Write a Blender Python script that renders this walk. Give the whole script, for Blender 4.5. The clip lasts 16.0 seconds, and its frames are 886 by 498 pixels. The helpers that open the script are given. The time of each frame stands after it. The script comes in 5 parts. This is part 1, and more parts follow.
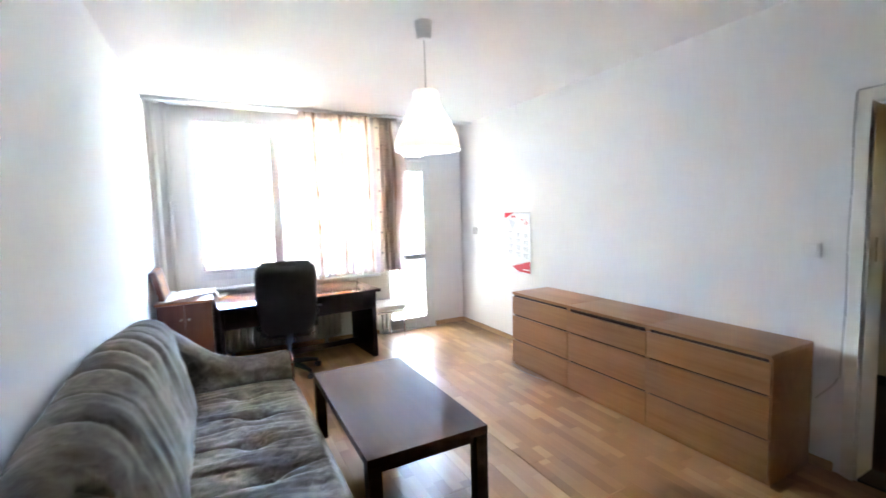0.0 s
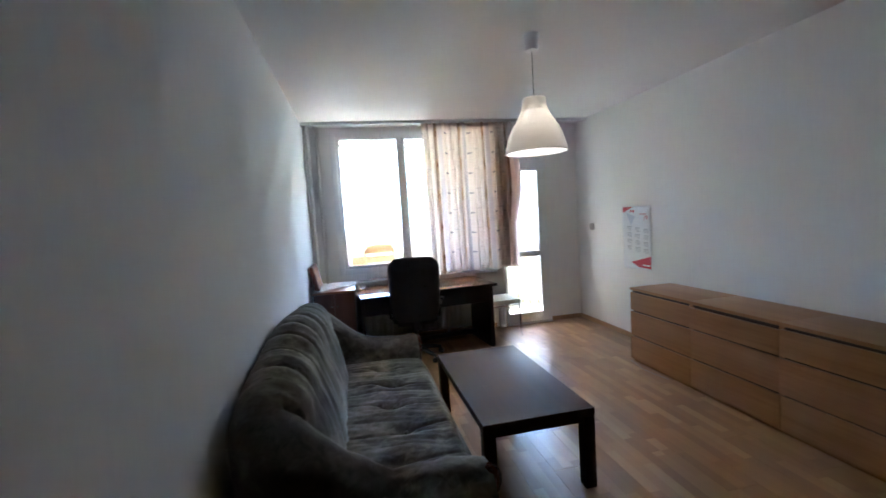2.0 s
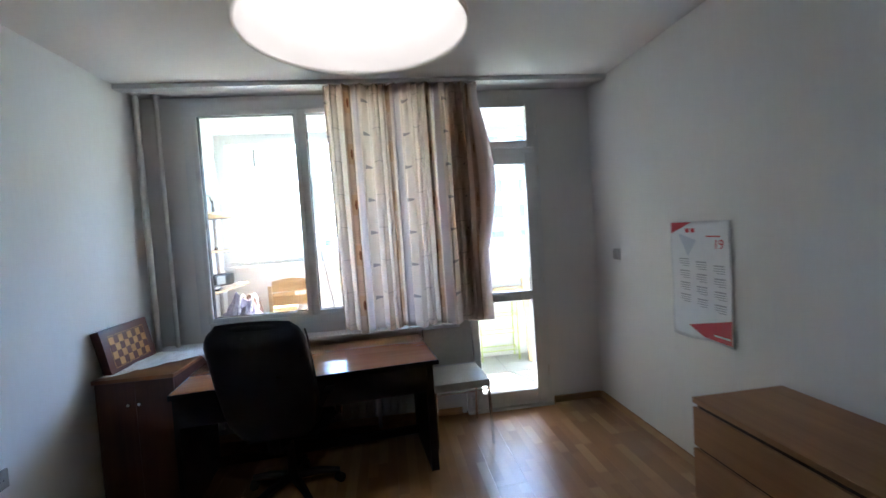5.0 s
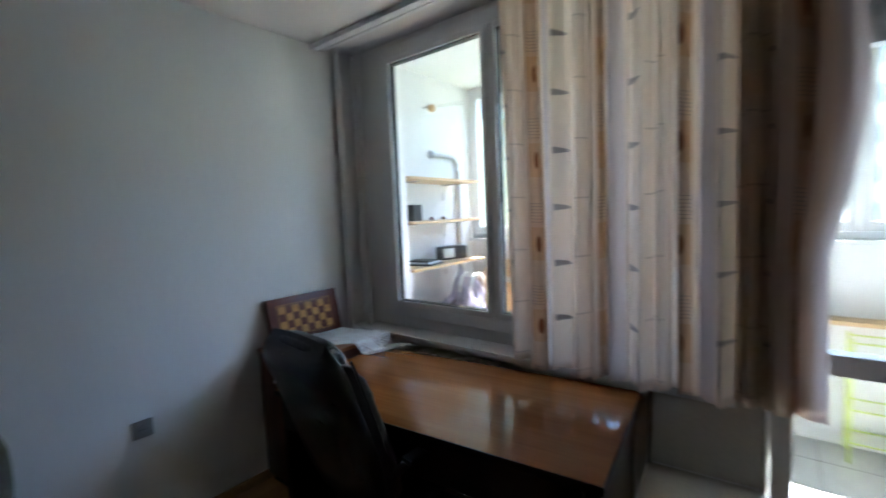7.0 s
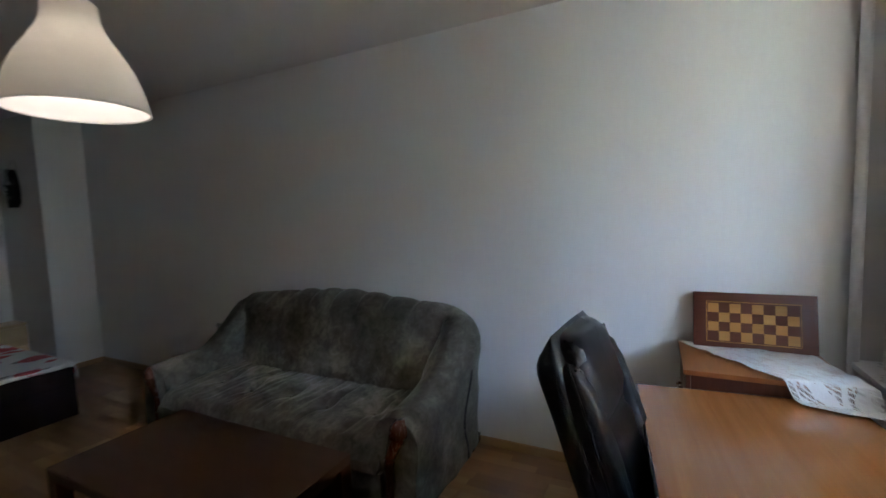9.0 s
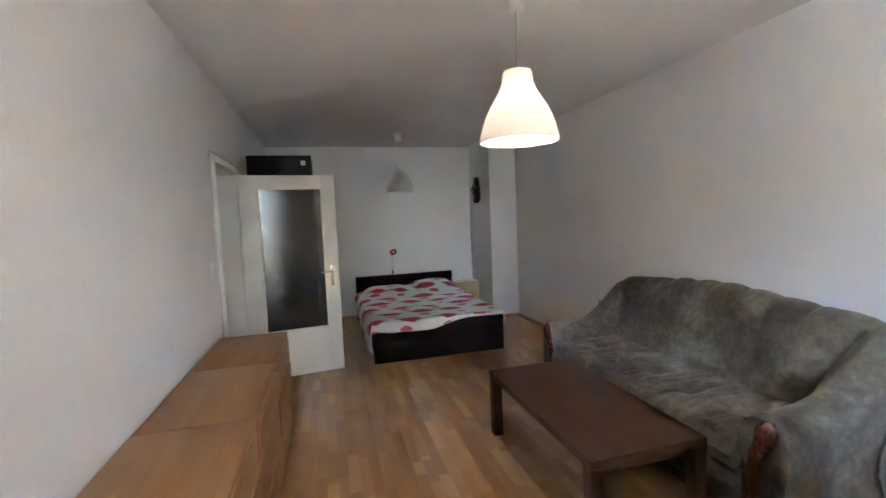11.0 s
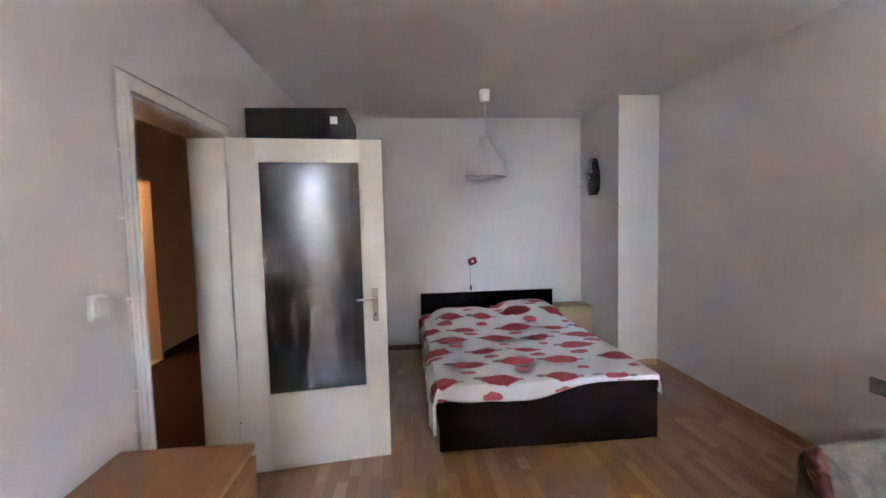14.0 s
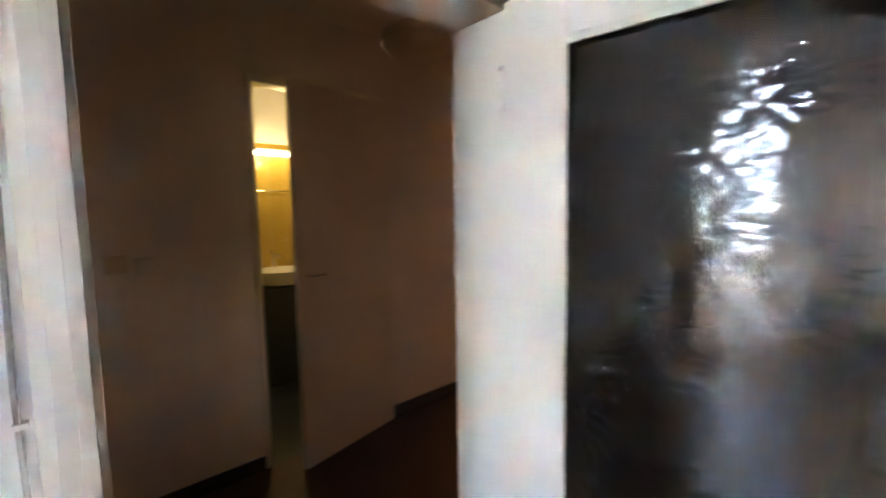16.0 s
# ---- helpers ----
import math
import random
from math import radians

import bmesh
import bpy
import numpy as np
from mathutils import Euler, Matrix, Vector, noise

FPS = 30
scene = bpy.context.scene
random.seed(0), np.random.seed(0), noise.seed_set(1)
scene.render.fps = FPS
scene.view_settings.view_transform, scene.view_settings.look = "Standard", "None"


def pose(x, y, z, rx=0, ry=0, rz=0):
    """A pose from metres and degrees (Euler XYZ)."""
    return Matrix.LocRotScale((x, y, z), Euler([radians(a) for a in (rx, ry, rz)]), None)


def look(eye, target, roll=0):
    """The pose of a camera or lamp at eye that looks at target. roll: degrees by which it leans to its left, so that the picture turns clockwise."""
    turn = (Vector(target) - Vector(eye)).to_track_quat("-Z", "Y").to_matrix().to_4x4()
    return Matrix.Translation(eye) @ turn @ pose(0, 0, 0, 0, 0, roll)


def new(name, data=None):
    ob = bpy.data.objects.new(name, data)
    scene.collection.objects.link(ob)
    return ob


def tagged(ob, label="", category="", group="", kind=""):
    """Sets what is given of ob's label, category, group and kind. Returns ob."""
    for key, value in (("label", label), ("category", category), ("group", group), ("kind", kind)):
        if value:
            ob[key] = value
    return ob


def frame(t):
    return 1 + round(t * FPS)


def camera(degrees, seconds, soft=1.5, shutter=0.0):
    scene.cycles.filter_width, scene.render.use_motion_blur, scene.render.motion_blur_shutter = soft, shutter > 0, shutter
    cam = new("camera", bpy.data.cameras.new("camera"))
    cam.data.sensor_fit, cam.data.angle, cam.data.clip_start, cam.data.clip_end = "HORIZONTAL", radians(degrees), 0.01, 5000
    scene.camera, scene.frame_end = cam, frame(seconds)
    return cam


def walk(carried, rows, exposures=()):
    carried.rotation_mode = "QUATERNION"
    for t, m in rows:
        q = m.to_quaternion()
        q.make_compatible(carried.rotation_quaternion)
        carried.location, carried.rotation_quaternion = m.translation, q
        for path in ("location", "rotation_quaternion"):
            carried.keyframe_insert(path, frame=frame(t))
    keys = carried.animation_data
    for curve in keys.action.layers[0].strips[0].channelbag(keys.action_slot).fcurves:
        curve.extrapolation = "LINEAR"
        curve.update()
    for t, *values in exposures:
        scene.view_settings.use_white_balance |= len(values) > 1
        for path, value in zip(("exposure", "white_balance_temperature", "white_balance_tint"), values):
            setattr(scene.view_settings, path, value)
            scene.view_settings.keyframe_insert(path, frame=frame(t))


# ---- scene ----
cam = camera(91.8, 16.0, shutter=0.45)
PATH = [
    (0, (0.557, 0.883, 1.53), (1.478, 2.65, 1.359), -1.7),
    (0.5, (0.5, 0.64, 1.557), (1.121, 2.535, 1.408), -0.1),
    (1, (0.525, 0.418, 1.542), (0.827, 2.383, 1.326), -2.9),
    (1.5, (0.517, 0.399, 1.538), (0.757, 2.375, 1.339), -2.7),
    (2, (0.502, 0.6, 1.528), (0.903, 2.554, 1.378), -3.7),
    (2.5, (0.518, 0.849, 1.511), (1.091, 2.753, 1.303), 0.1),
    (3, (0.678, 1.241, 1.517), (1.175, 3.175, 1.4), -0.8),
    (3.5, (0.85, 1.587, 1.538), (1.44, 3.497, 1.5), -1.8),
    (3.7, (0.952, 1.713, 1.559), (1.656, 3.585, 1.52), -2.2),
    (5.8, (2.207, 3.133, 1.519), (1.943, 5.113, 1.425), -2.0),
    (6, (2.282, 3.304, 1.501), (1.904, 5.266, 1.423), -0.9),
    (6.5, (2.39, 3.676, 1.519), (1.792, 5.581, 1.404), -2.4),
    (7, (2.43, 3.974, 1.562), (1.19, 5.534, 1.395), -2.3),
    (7.5, (2.404, 4.262, 1.591), (0.751, 5.374, 1.419), -0.6),
    (8, (2.388, 4.598, 1.567), (0.457, 5.09, 1.394), -4.7),
    (8.5, (2.432, 4.9, 1.547), (0.483, 4.465, 1.44), -5.0),
    (9, (2.552, 5.095, 1.524), (0.765, 4.212, 1.362), -2.0),
    (9.5, (2.657, 5.259, 1.543), (1.028, 4.115, 1.346), -3.2),
    (10, (2.7, 5.462, 1.544), (1.572, 3.829, 1.296), -2.3),
    (12.3, (2.771, 5.097, 1.518), (2.432, 3.131, 1.386), -1.4),
    (12.5, (2.752, 4.966, 1.533), (2.417, 3.001, 1.361), -0.6),
    (12.6, (2.73, 4.87, 1.531), (2.387, 2.907, 1.361), -0.4),
    (13, (2.629, 4.523, 1.514), (2.308, 2.551, 1.421), -2.4),
    (13.5, (2.551, 4.099, 1.509), (2.433, 2.105, 1.408), -1.4),
    (14, (2.517, 3.589, 1.513), (2.345, 1.601, 1.379), -1.4),
    (14.5, (2.473, 3.117, 1.487), (2.612, 1.125, 1.379), -1.9),
    (15, (2.565, 2.641, 1.473), (3.063, 0.706, 1.391), -0.1),
    (15.2, (2.561, 2.473, 1.487), (3.142, 0.564, 1.353), 1.3),
    (15.5, (2.632, 2.234, 1.49), (3.478, 0.427, 1.345), 0.0),
    (16, (2.814, 1.867, 1.507), (4.284, 0.522, 1.329), -1.0),
]
EXPOSURES = [(0, 7.85, 6050, 19), (0.5, 6.85, 5950, 18), (1.0, 6.5, 6000, 18), (2.5, 5.95, 5950, 18), (3.5, 5.65, 5950, 17), (6.0, 4.75, 5900, 15), (7.0, 4.35, 6000, 14), (8.5, 4.75, 6350, 15),
             (9.5, 5.7, 6800, 22), (10.2, 6.3, 6950, 24), (12.5, 7.55, 6850, 28), (13.5, 7.55, 6800, 31), (14.5, 7.55, 6600, 32), (15.5, 7.65, 6300, 26), (16.0, 8.35, 6250, 26)]
walk(cam, [(t, look(eye, target, roll)) for t, eye, target, roll in PATH], EXPOSURES)

# ---- world, sun and lamps ----
world = bpy.data.worlds.new("world")
scene.world = world
world.use_nodes = True
sky = world.node_tree.nodes.new("ShaderNodeTexSky")
sky.sky_type, sky.sun_disc = "NISHITA", False
sky.sun_elevation, sky.sun_rotation = radians(66), radians(-20)
world.node_tree.links.new(sky.outputs[0], world.node_tree.nodes["Background"].inputs[0])
world.node_tree.nodes["Background"].inputs[1].default_value = 0.10


def lamp(name, kind, power, colour, m, **more):
    data = bpy.data.lights.new(name, kind)
    data.energy, data.color = power, colour
    if "size" in more:
        data.shadow_soft_size = more["size"]
    if "angle" in more:
        data.angle = radians(more["angle"])
    ob = new(name, data)
    ob.matrix_world = m
    return ob


lamp("sun", "SUN", 4.2, (1, 0.965, 0.91), look((-3.4, 9.4, 21), (0, 0, 0)), angle=0.5)
lamp("pendant_bulb", "POINT", 0.068, (1, 0.96, 0.92), pose(1.745, 3.33, 2.08), size=0.04)
lamp("kitchen_bulb", "POINT", 0.115, (1, 0.60, 0.29), pose(6.1, -1.0, 2.3), size=0.08)
lamp("bathroom_bulb", "POINT", 0.030, (1, 0.78, 0.28), pose(6.62, 0.3, 2.02), size=0.05)


# ---- materials ----
class Sock:
    """A shader value that can be reckoned with."""

    def __init__(self, nt, out):
        self.nt, self.out = nt, out

    def op(self, kind, *args):
        node = self.nt.nodes.new("ShaderNodeMath")
        node.operation = kind
        for slot, a in zip(node.inputs, (self, *args)):
            if isinstance(a, Sock):
                self.nt.links.new(a.out, slot)
            else:
                slot.default_value = a
        return Sock(self.nt, node.outputs[0])

    def __add__(self, o): return self.op("ADD", o)
    def __sub__(self, o): return self.op("SUBTRACT", o)
    def __mul__(self, o): return self.op("MULTIPLY", o)
    def __truediv__(self, o): return self.op("DIVIDE", o)
    def less(self, o): return self.op("LESS_THAN", o)
    def more(self, o): return self.op("GREATER_THAN", o)
    def wrap(self, n): return self.op("FLOORED_MODULO", n)
    def floor(self): return self.op("FLOOR")
    def abs(self): return self.op("ABSOLUTE")
    def big(self, o): return self.op("MAXIMUM", o)
    def small(self, o): return self.op("MINIMUM", o)
    def power(self, o): return self.op("POWER", o)


class Mat:
    """A principled material under construction."""

    def __init__(self, name, rough=0.5, metal=0.0, colour=(0.8, 0.8, 0.8)):
        self.mat = bpy.data.materials.new(name)
        self.mat.use_nodes = True
        self.nt = self.mat.node_tree
        self.bsdf = self.nt.nodes["Principled BSDF"]
        self.set("Roughness", rough)
        self.set("Metallic", metal)
        self.set("Base Color", (*colour, 1))

    def set(self, slot, value):
        if isinstance(value, Sock):
            self.nt.links.new(value.out, self.bsdf.inputs[slot])
        else:
            self.bsdf.inputs[slot].default_value = value

    def node(self, kind):
        return self.nt.nodes.new(kind)

    def coords(self, which="Object", scale=(1, 1, 1), shift=None):
        tc, mp = self.node("ShaderNodeTexCoord"), self.node("ShaderNodeMapping")
        mp.inputs["Scale"].default_value = scale
        self.nt.links.new(tc.outputs[which], mp.inputs[0])
        if shift is not None:
            self.nt.links.new(shift.out, mp.inputs["Location"])
        return Sock(self.nt, mp.outputs[0])

    def split(self, vec):
        n = self.node("ShaderNodeSeparateXYZ")
        self.nt.links.new(vec.out, n.inputs[0])
        return [Sock(self.nt, o) for o in n.outputs]

    def join(self, *xyz):
        n = self.node("ShaderNodeCombineXYZ")
        for slot, v in zip(n.inputs, xyz):
            if isinstance(v, Sock):
                self.nt.links.new(v.out, slot)
            else:
                slot.default_value = v
        return Sock(self.nt, n.outputs[0])

    def noise(self, vec, scale, detail=4, rough=0.55, distort=0.0):
        n = self.node("ShaderNodeTexNoise")
        self.nt.links.new(vec.out, n.inputs["Vector"])
        n.inputs["Scale"].default_value, n.inputs["Detail"].default_value = scale, detail
        n.inputs["Roughness"].default_value, n.inputs["Distortion"].default_value = rough, distort
        return Sock(self.nt, n.outputs[0])

    def voronoi(self, vec, scale, feature="F1", random_=1.0):
        n = self.node("ShaderNodeTexVoronoi")
        n.feature = feature
        self.nt.links.new(vec.out, n.inputs["Vector"])
        n.inputs["Scale"].default_value, n.inputs["Randomness"].default_value = scale, random_
        return Sock(self.nt, n.outputs["Distance"]), Sock(self.nt, n.outputs["Color"])

    def white(self, vec):
        n = self.node("ShaderNodeTexWhiteNoise")
        self.nt.links.new(vec.out, n.inputs["Vector"])
        return Sock(self.nt, n.outputs["Value"])

    def random(self):
        return Sock(self.nt, self.node("ShaderNodeObjectInfo").outputs["Random"])

    def ramp(self, fac, *stops):
        n = self.node("ShaderNodeValToRGB")
        self.nt.links.new(fac.out, n.inputs[0])
        els = n.color_ramp.elements
        while len(els) < len(stops):
            els.new(0.5)
        for e, (p, c) in zip(els, stops):
            e.position, e.color = p, (*c, 1)
        return Sock(self.nt, n.outputs[0])

    def mix(self, fac, a, b):
        n = self.node("ShaderNodeMix")
        n.data_type = "RGBA"
        for slot, v in ((n.inputs[0], fac), (n.inputs[6], a), (n.inputs[7], b)):
            if isinstance(v, Sock):
                self.nt.links.new(v.out, slot)
            else:
                slot.default_value = v if isinstance(v, float) else (*v, 1)
        return Sock(self.nt, n.outputs[2])

    def bump(self, height, strength, distance=0.01):
        n = self.node("ShaderNodeBump")
        self.nt.links.new(height.out, n.inputs["Height"])
        n.inputs["Strength"].default_value, n.inputs["Distance"].default_value = strength, distance
        self.nt.links.new(n.outputs[0], self.bsdf.inputs["Normal"])


def plain(name, colour, rough=0.5, metal=0.0, grain=0.06, size=30.0, relief=0.05):
    """A painted, plastic or metal surface with slight unevenness at two scales."""
    m = Mat(name, rough, metal)
    v = m.coords()
    n = m.noise(v, size) * 0.5 + m.noise(v, size / 9) * 0.5
    lo = tuple(c * (1 - grain * 2) for c in colour)
    hi = tuple(min(1, c * (1 + grain * 2)) for c in colour)
    m.set("Base Color", m.ramp(n, (0.3, lo), (0.7, hi)))
    m.set("Roughness", n * 0.2 + (rough - 0.1))
    m.bump(n, relief, 0.004)
    return m.mat


def plaster(name, colour):
    m = Mat(name, 0.9)
    v = m.coords()
    coarse, fine = m.noise(v, 1.3, 5), m.noise(v, 160, 3)
    brush = m.noise(m.coords(scale=(9, 9, 1.2)), 4, 3)
    n = coarse * 0.55 + brush * 0.45
    m.set("Base Color", m.ramp(n, (0.3, tuple(c * 0.955 for c in colour)), (0.68, colour)))
    m.bump(fine * 0.4 + brush * 0.6, 0.16, 0.003)
    return m.mat


def wood(name, dark, light, rough=0.4, along=1, size=1.0, pores=0.25, coat=0.0, gloss=0.5):
    """Veneer with the grain along one axis (0, 1 or 2)."""
    m = Mat(name, rough)
    shift = m.random() * 7.0
    sc = [26 * size] * 3
    sc[along] = 1.3 * size
    v = m.coords(scale=tuple(sc), shift=m.join(shift, shift, shift))
    wide = m.noise(v, 0.35, 5, 0.6, 1.2)
    fine = m.noise(v, 3.5, 3, 0.6)
    n = wide * 0.72 + fine * 0.28
    m.set("Base Color", m.ramp(n, (0.32, dark), (0.5, tuple((a + b) / 2 for a, b in zip(dark, light))), (0.68, light)))
    m.set("Roughness", fine * pores + (rough - pores / 2))
    m.bump(fine, 0.08, 0.002)
    m.set("Specular IOR Level", gloss)
    if coat:
        m.set("Coat Weight", coat)
        m.set("Coat Roughness", 0.12)
    return m.mat


def laminate(name):
    """Three-strip beech laminate: staves printed on each board."""
    m = Mat(name, 0.33)
    x, y, z = m.split(m.coords())
    r = m.random()
    strip = ((x + 0.0965) / 0.06434).floor()
    yy = y + 0.64 + r * 3.0 + m.white(m.join(strip, r, 0.3)) * 0.9
    stave = (yy / 0.41).floor()
    tone = m.white(m.join(strip + r * 50.0, stave, r * 9.0))
    v = m.coords(scale=(34, 2.2, 1), shift=m.join(tone * 9.0, tone * 5.0, 0.0))
    grain = m.noise(v, 1.0, 5, 0.6, 0.8)
    base = m.ramp(tone, (0.0, (0.32, 0.138, 0.050)), (0.45, (0.39, 0.183, 0.070)), (0.8, (0.47, 0.238, 0.098)), (1.0, (0.58, 0.34, 0.16)))
    m.set("Base Color", m.mix(grain.op("MULTIPLY", 0.55), base, (0.25, 0.11, 0.042)))
    smear = m.noise(m.coords("Object", (1, 1, 1)), 2.6, 4)
    m.set("Roughness", smear * 0.22 + 0.2)
    m.set("Specular IOR Level", 0.9)
    m.set("Coat Weight", 0.35)
    m.set("Coat Roughness", 0.32)
    fx = ((x + 0.0965) / 0.06434).wrap(1.0)
    seam = fx.less(0.02).big((yy / 0.41).wrap(1.0).less(0.004))
    m.bump(grain * 0.3 - seam, 0.06, 0.002)
    return m.mat


def velour(name):
    """Grey-green crushed velour: brushed patches of the nap."""
    m = Mat(name, 0.85)
    v = m.coords()
    patch = m.noise(v, 2.8, 3, 0.5, 0.9)
    streak = m.noise(m.coords(scale=(5, 9, 4)), 2.6, 4, 0.6, 1.0)
    crush = m.noise(v, 22, 4, 0.65, 0.8)
    n = patch * 0.55 + streak * 0.12 + crush * 0.33
    m.set("Base Color", m.ramp(n, (0.34, (0.052, 0.046, 0.036)), (0.5, (0.122, 0.110, 0.086)), (0.66, (0.255, 0.232, 0.188))))
    m.set("Specular IOR Level", 0.2)
    m.set("Sheen Weight", 0.32)
    m.set("Sheen Roughness", 0.35)
    m.set("Sheen Tint", (0.8, 0.78, 0.7, 1))
    m.bump(m.noise(v, 300, 2) * 0.15 + crush * 0.25 + streak * 0.6, 0.3, 0.012)
    return m.mat


def leather(name):
    m = Mat(name, 0.36)
    v = m.coords()
    d, _ = m.voronoi(v, 260)
    wear = m.noise(v, 9, 5)
    m.set("Base Color", m.ramp(wear, (0.35, (0.0055, 0.006, 0.008)), (0.7, (0.013, 0.0145, 0.019))))
    m.set("Roughness", wear * 0.25 + 0.19)
    m.set("Specular IOR Level", 0.38)
    m.bump(d * 0.4 + m.noise(m.coords(scale=(1, 1, 3)), 14, 3, 0.5, 1.5) * 0.8, 0.35, 0.006)
    return m.mat


def curtain_cloth(name):
    """Cream cotton with woven columns: tan squares with brown ovals, grey leaf dashes and fine rungs."""
    m = Mat(name, 0.9)
    u, v, _ = m.split(m.coords("UV"))
    weave = m.noise(m.coords("UV", (400, 30, 1)), 1.0, 2)
    cell = (u / 0.54).floor()
    p = (u / 0.54).wrap(1.0)
    row = (v / 0.365 + m.white(m.join(cell, 0.2, 0.5)) * 0.2).wrap(1.0)
    rung = (v / 0.24).wrap(1.0)

    def band(a, b):
        return p.more(a) * p.less(b)

    tan_col = band(0.10, 0.22)
    square = tan_col * row.more(0.3) * row.less(0.7)
    oval = (((p - 0.16) * 0.54 / 0.011).power(2.0) + ((row - 0.5) * 0.365 / 0.036).power(2.0)).less(1.0)
    hatch = tan_col * row.less(0.25) * (v / 0.0135).wrap(1.0).less(0.3)
    lilac = band(0.30, 0.44)
    leaf_w = (p - 0.52) / 0.16
    leaf = leaf_w.more(0.0) * leaf_w.less(1.0) * ((rung - 0.5).abs()).less((leaf_w.op("MULTIPLY", -0.06) + 0.063))
    step = band(0.74, 0.95) * (rung - 0.3).abs().less(0.014)
    col = m.mix(weave, (0.80, 0.705, 0.63), (0.88, 0.79, 0.725))
    col = m.mix(tan_col, col, (0.64, 0.50, 0.40))
    col = m.mix(lilac, col, (0.72, 0.655, 0.65))
    col = m.mix(square, col, (0.60, 0.42, 0.29))
    col = m.mix(hatch * 0.6, col, (0.36, 0.3, 0.28))
    col = m.mix(oval, col, (0.24, 0.10, 0.05))
    col = m.mix(leaf * 0.85, col, (0.34, 0.31, 0.32))
    col = m.mix(step * 0.5, col, (0.42, 0.36, 0.34))
    m.set("Base Color", col)
    tr = m.node("ShaderNodeBsdfTranslucent")
    m.nt.links.new(col.out, tr.inputs[0])
    mx = m.node("ShaderNodeMixShader")
    mx.inputs[0].default_value = 0.73
    m.nt.links.new(m.bsdf.outputs[0], mx.inputs[1])
    m.nt.links.new(tr.outputs[0], mx.inputs[2])
    m.nt.links.new(mx.outputs[0], m.nt.nodes["Material Output"].inputs[0])
    m.bump(weave, 0.12, 0.002)
    return m.mat


def rose_cloth(name):
    """White cotton printed with red flower heads and grey-green leaves."""
    m = Mat(name, 0.92)
    v0 = m.coords("UV")
    u, v, _ = m.split(v0)
    warp = m.noise(v0, 9.0, 3) - 0.5
    warp2 = m.noise(m.coords("UV", (1.7, 1.3, 1)), 11.0, 3) - 0.5

    def motif(du, dv, size, flat):
        uu, vv = u + du + warp * 0.07, v + dv + warp2 * 0.055
        pu, pv = (vv / 0.32).floor(), 0
        uu = uu + pu.wrap(2.0) * 0.205
        cu, cv = (uu / 0.41).floor(), (vv / 0.32).floor()
        rnd = m.white(m.join(cu, cv, 0.7))
        rnd2 = m.white(m.join(cu, cv, 3.1))
        fu = (uu / 0.41).wrap(1.0) - 0.5 + (rnd - 0.5) * 0.3
        fv = (vv / 0.32).wrap(1.0) - 0.5 + (rnd2 - 0.5) * 0.2
        s = (rnd2 * 0.5 + 0.62) * size
        return ((fu * 0.41 / flat).power(2.0) + (fv * 0.32).power(2.0)).op("SQRT") / s, rnd

    d, r = motif(0.0, 0.0, 0.084, 1.6)
    red = d.less(1.0)
    dl, _ = motif(-0.125, 0.022, 0.030, 2.0)
    dm, _ = motif(0.115, -0.01, 0.022, 2.2)
    leaf = dl.less(1.0).big(dm.less(1.0))
    ds, _ = motif(0.205, 0.16, 0.040, 1.7)
    small_bud = ds.less(1.0)
    petals = m.noise(v0, 38, 4, 0.6, 1.5)
    weave = m.noise(m.coords("UV", (300, 300, 1)), 1.0, 2)
    col = m.mix(weave, (0.72, 0.69, 0.68), (0.84, 0.82, 0.81))
    col = m.mix(leaf * 0.9, col, (0.16, 0.16, 0.14))
    redc = m.ramp(petals, (0.35, (0.38, 0.014, 0.022)), (0.62, (0.68, 0.055, 0.075)))
    col = m.mix(red.big(small_bud * 0.9), col, redc)
    m.set("Base Color", col)
    m.set("Sheen Weight", 0.15)
    m.bump(weave, 0.1, 0.002)
    return m.mat


def clear_glass(name):
    m = Mat(name)
    t, g, f, mx = (m.node(k) for k in ("ShaderNodeBsdfTransparent", "ShaderNodeBsdfGlossy", "ShaderNodeLayerWeight", "ShaderNodeMixShader"))
    t.inputs[0].default_value = (0.94, 0.965, 0.96, 1)
    g.inputs["Roughness"].default_value = 0.015
    f.inputs[0].default_value = 0.5
    edge = Sock(m.nt, f.outputs["Facing"]).power(5.0) * 0.8 + 0.035
    m.nt.links.new(edge.out, mx.inputs[0])
    m.nt.links.new(t.outputs[0], mx.inputs[1])
    m.nt.links.new(g.outputs[0], mx.inputs[2])
    m.nt.links.new(mx.outputs[0], m.nt.nodes["Material Output"].inputs[0])
    return m.mat


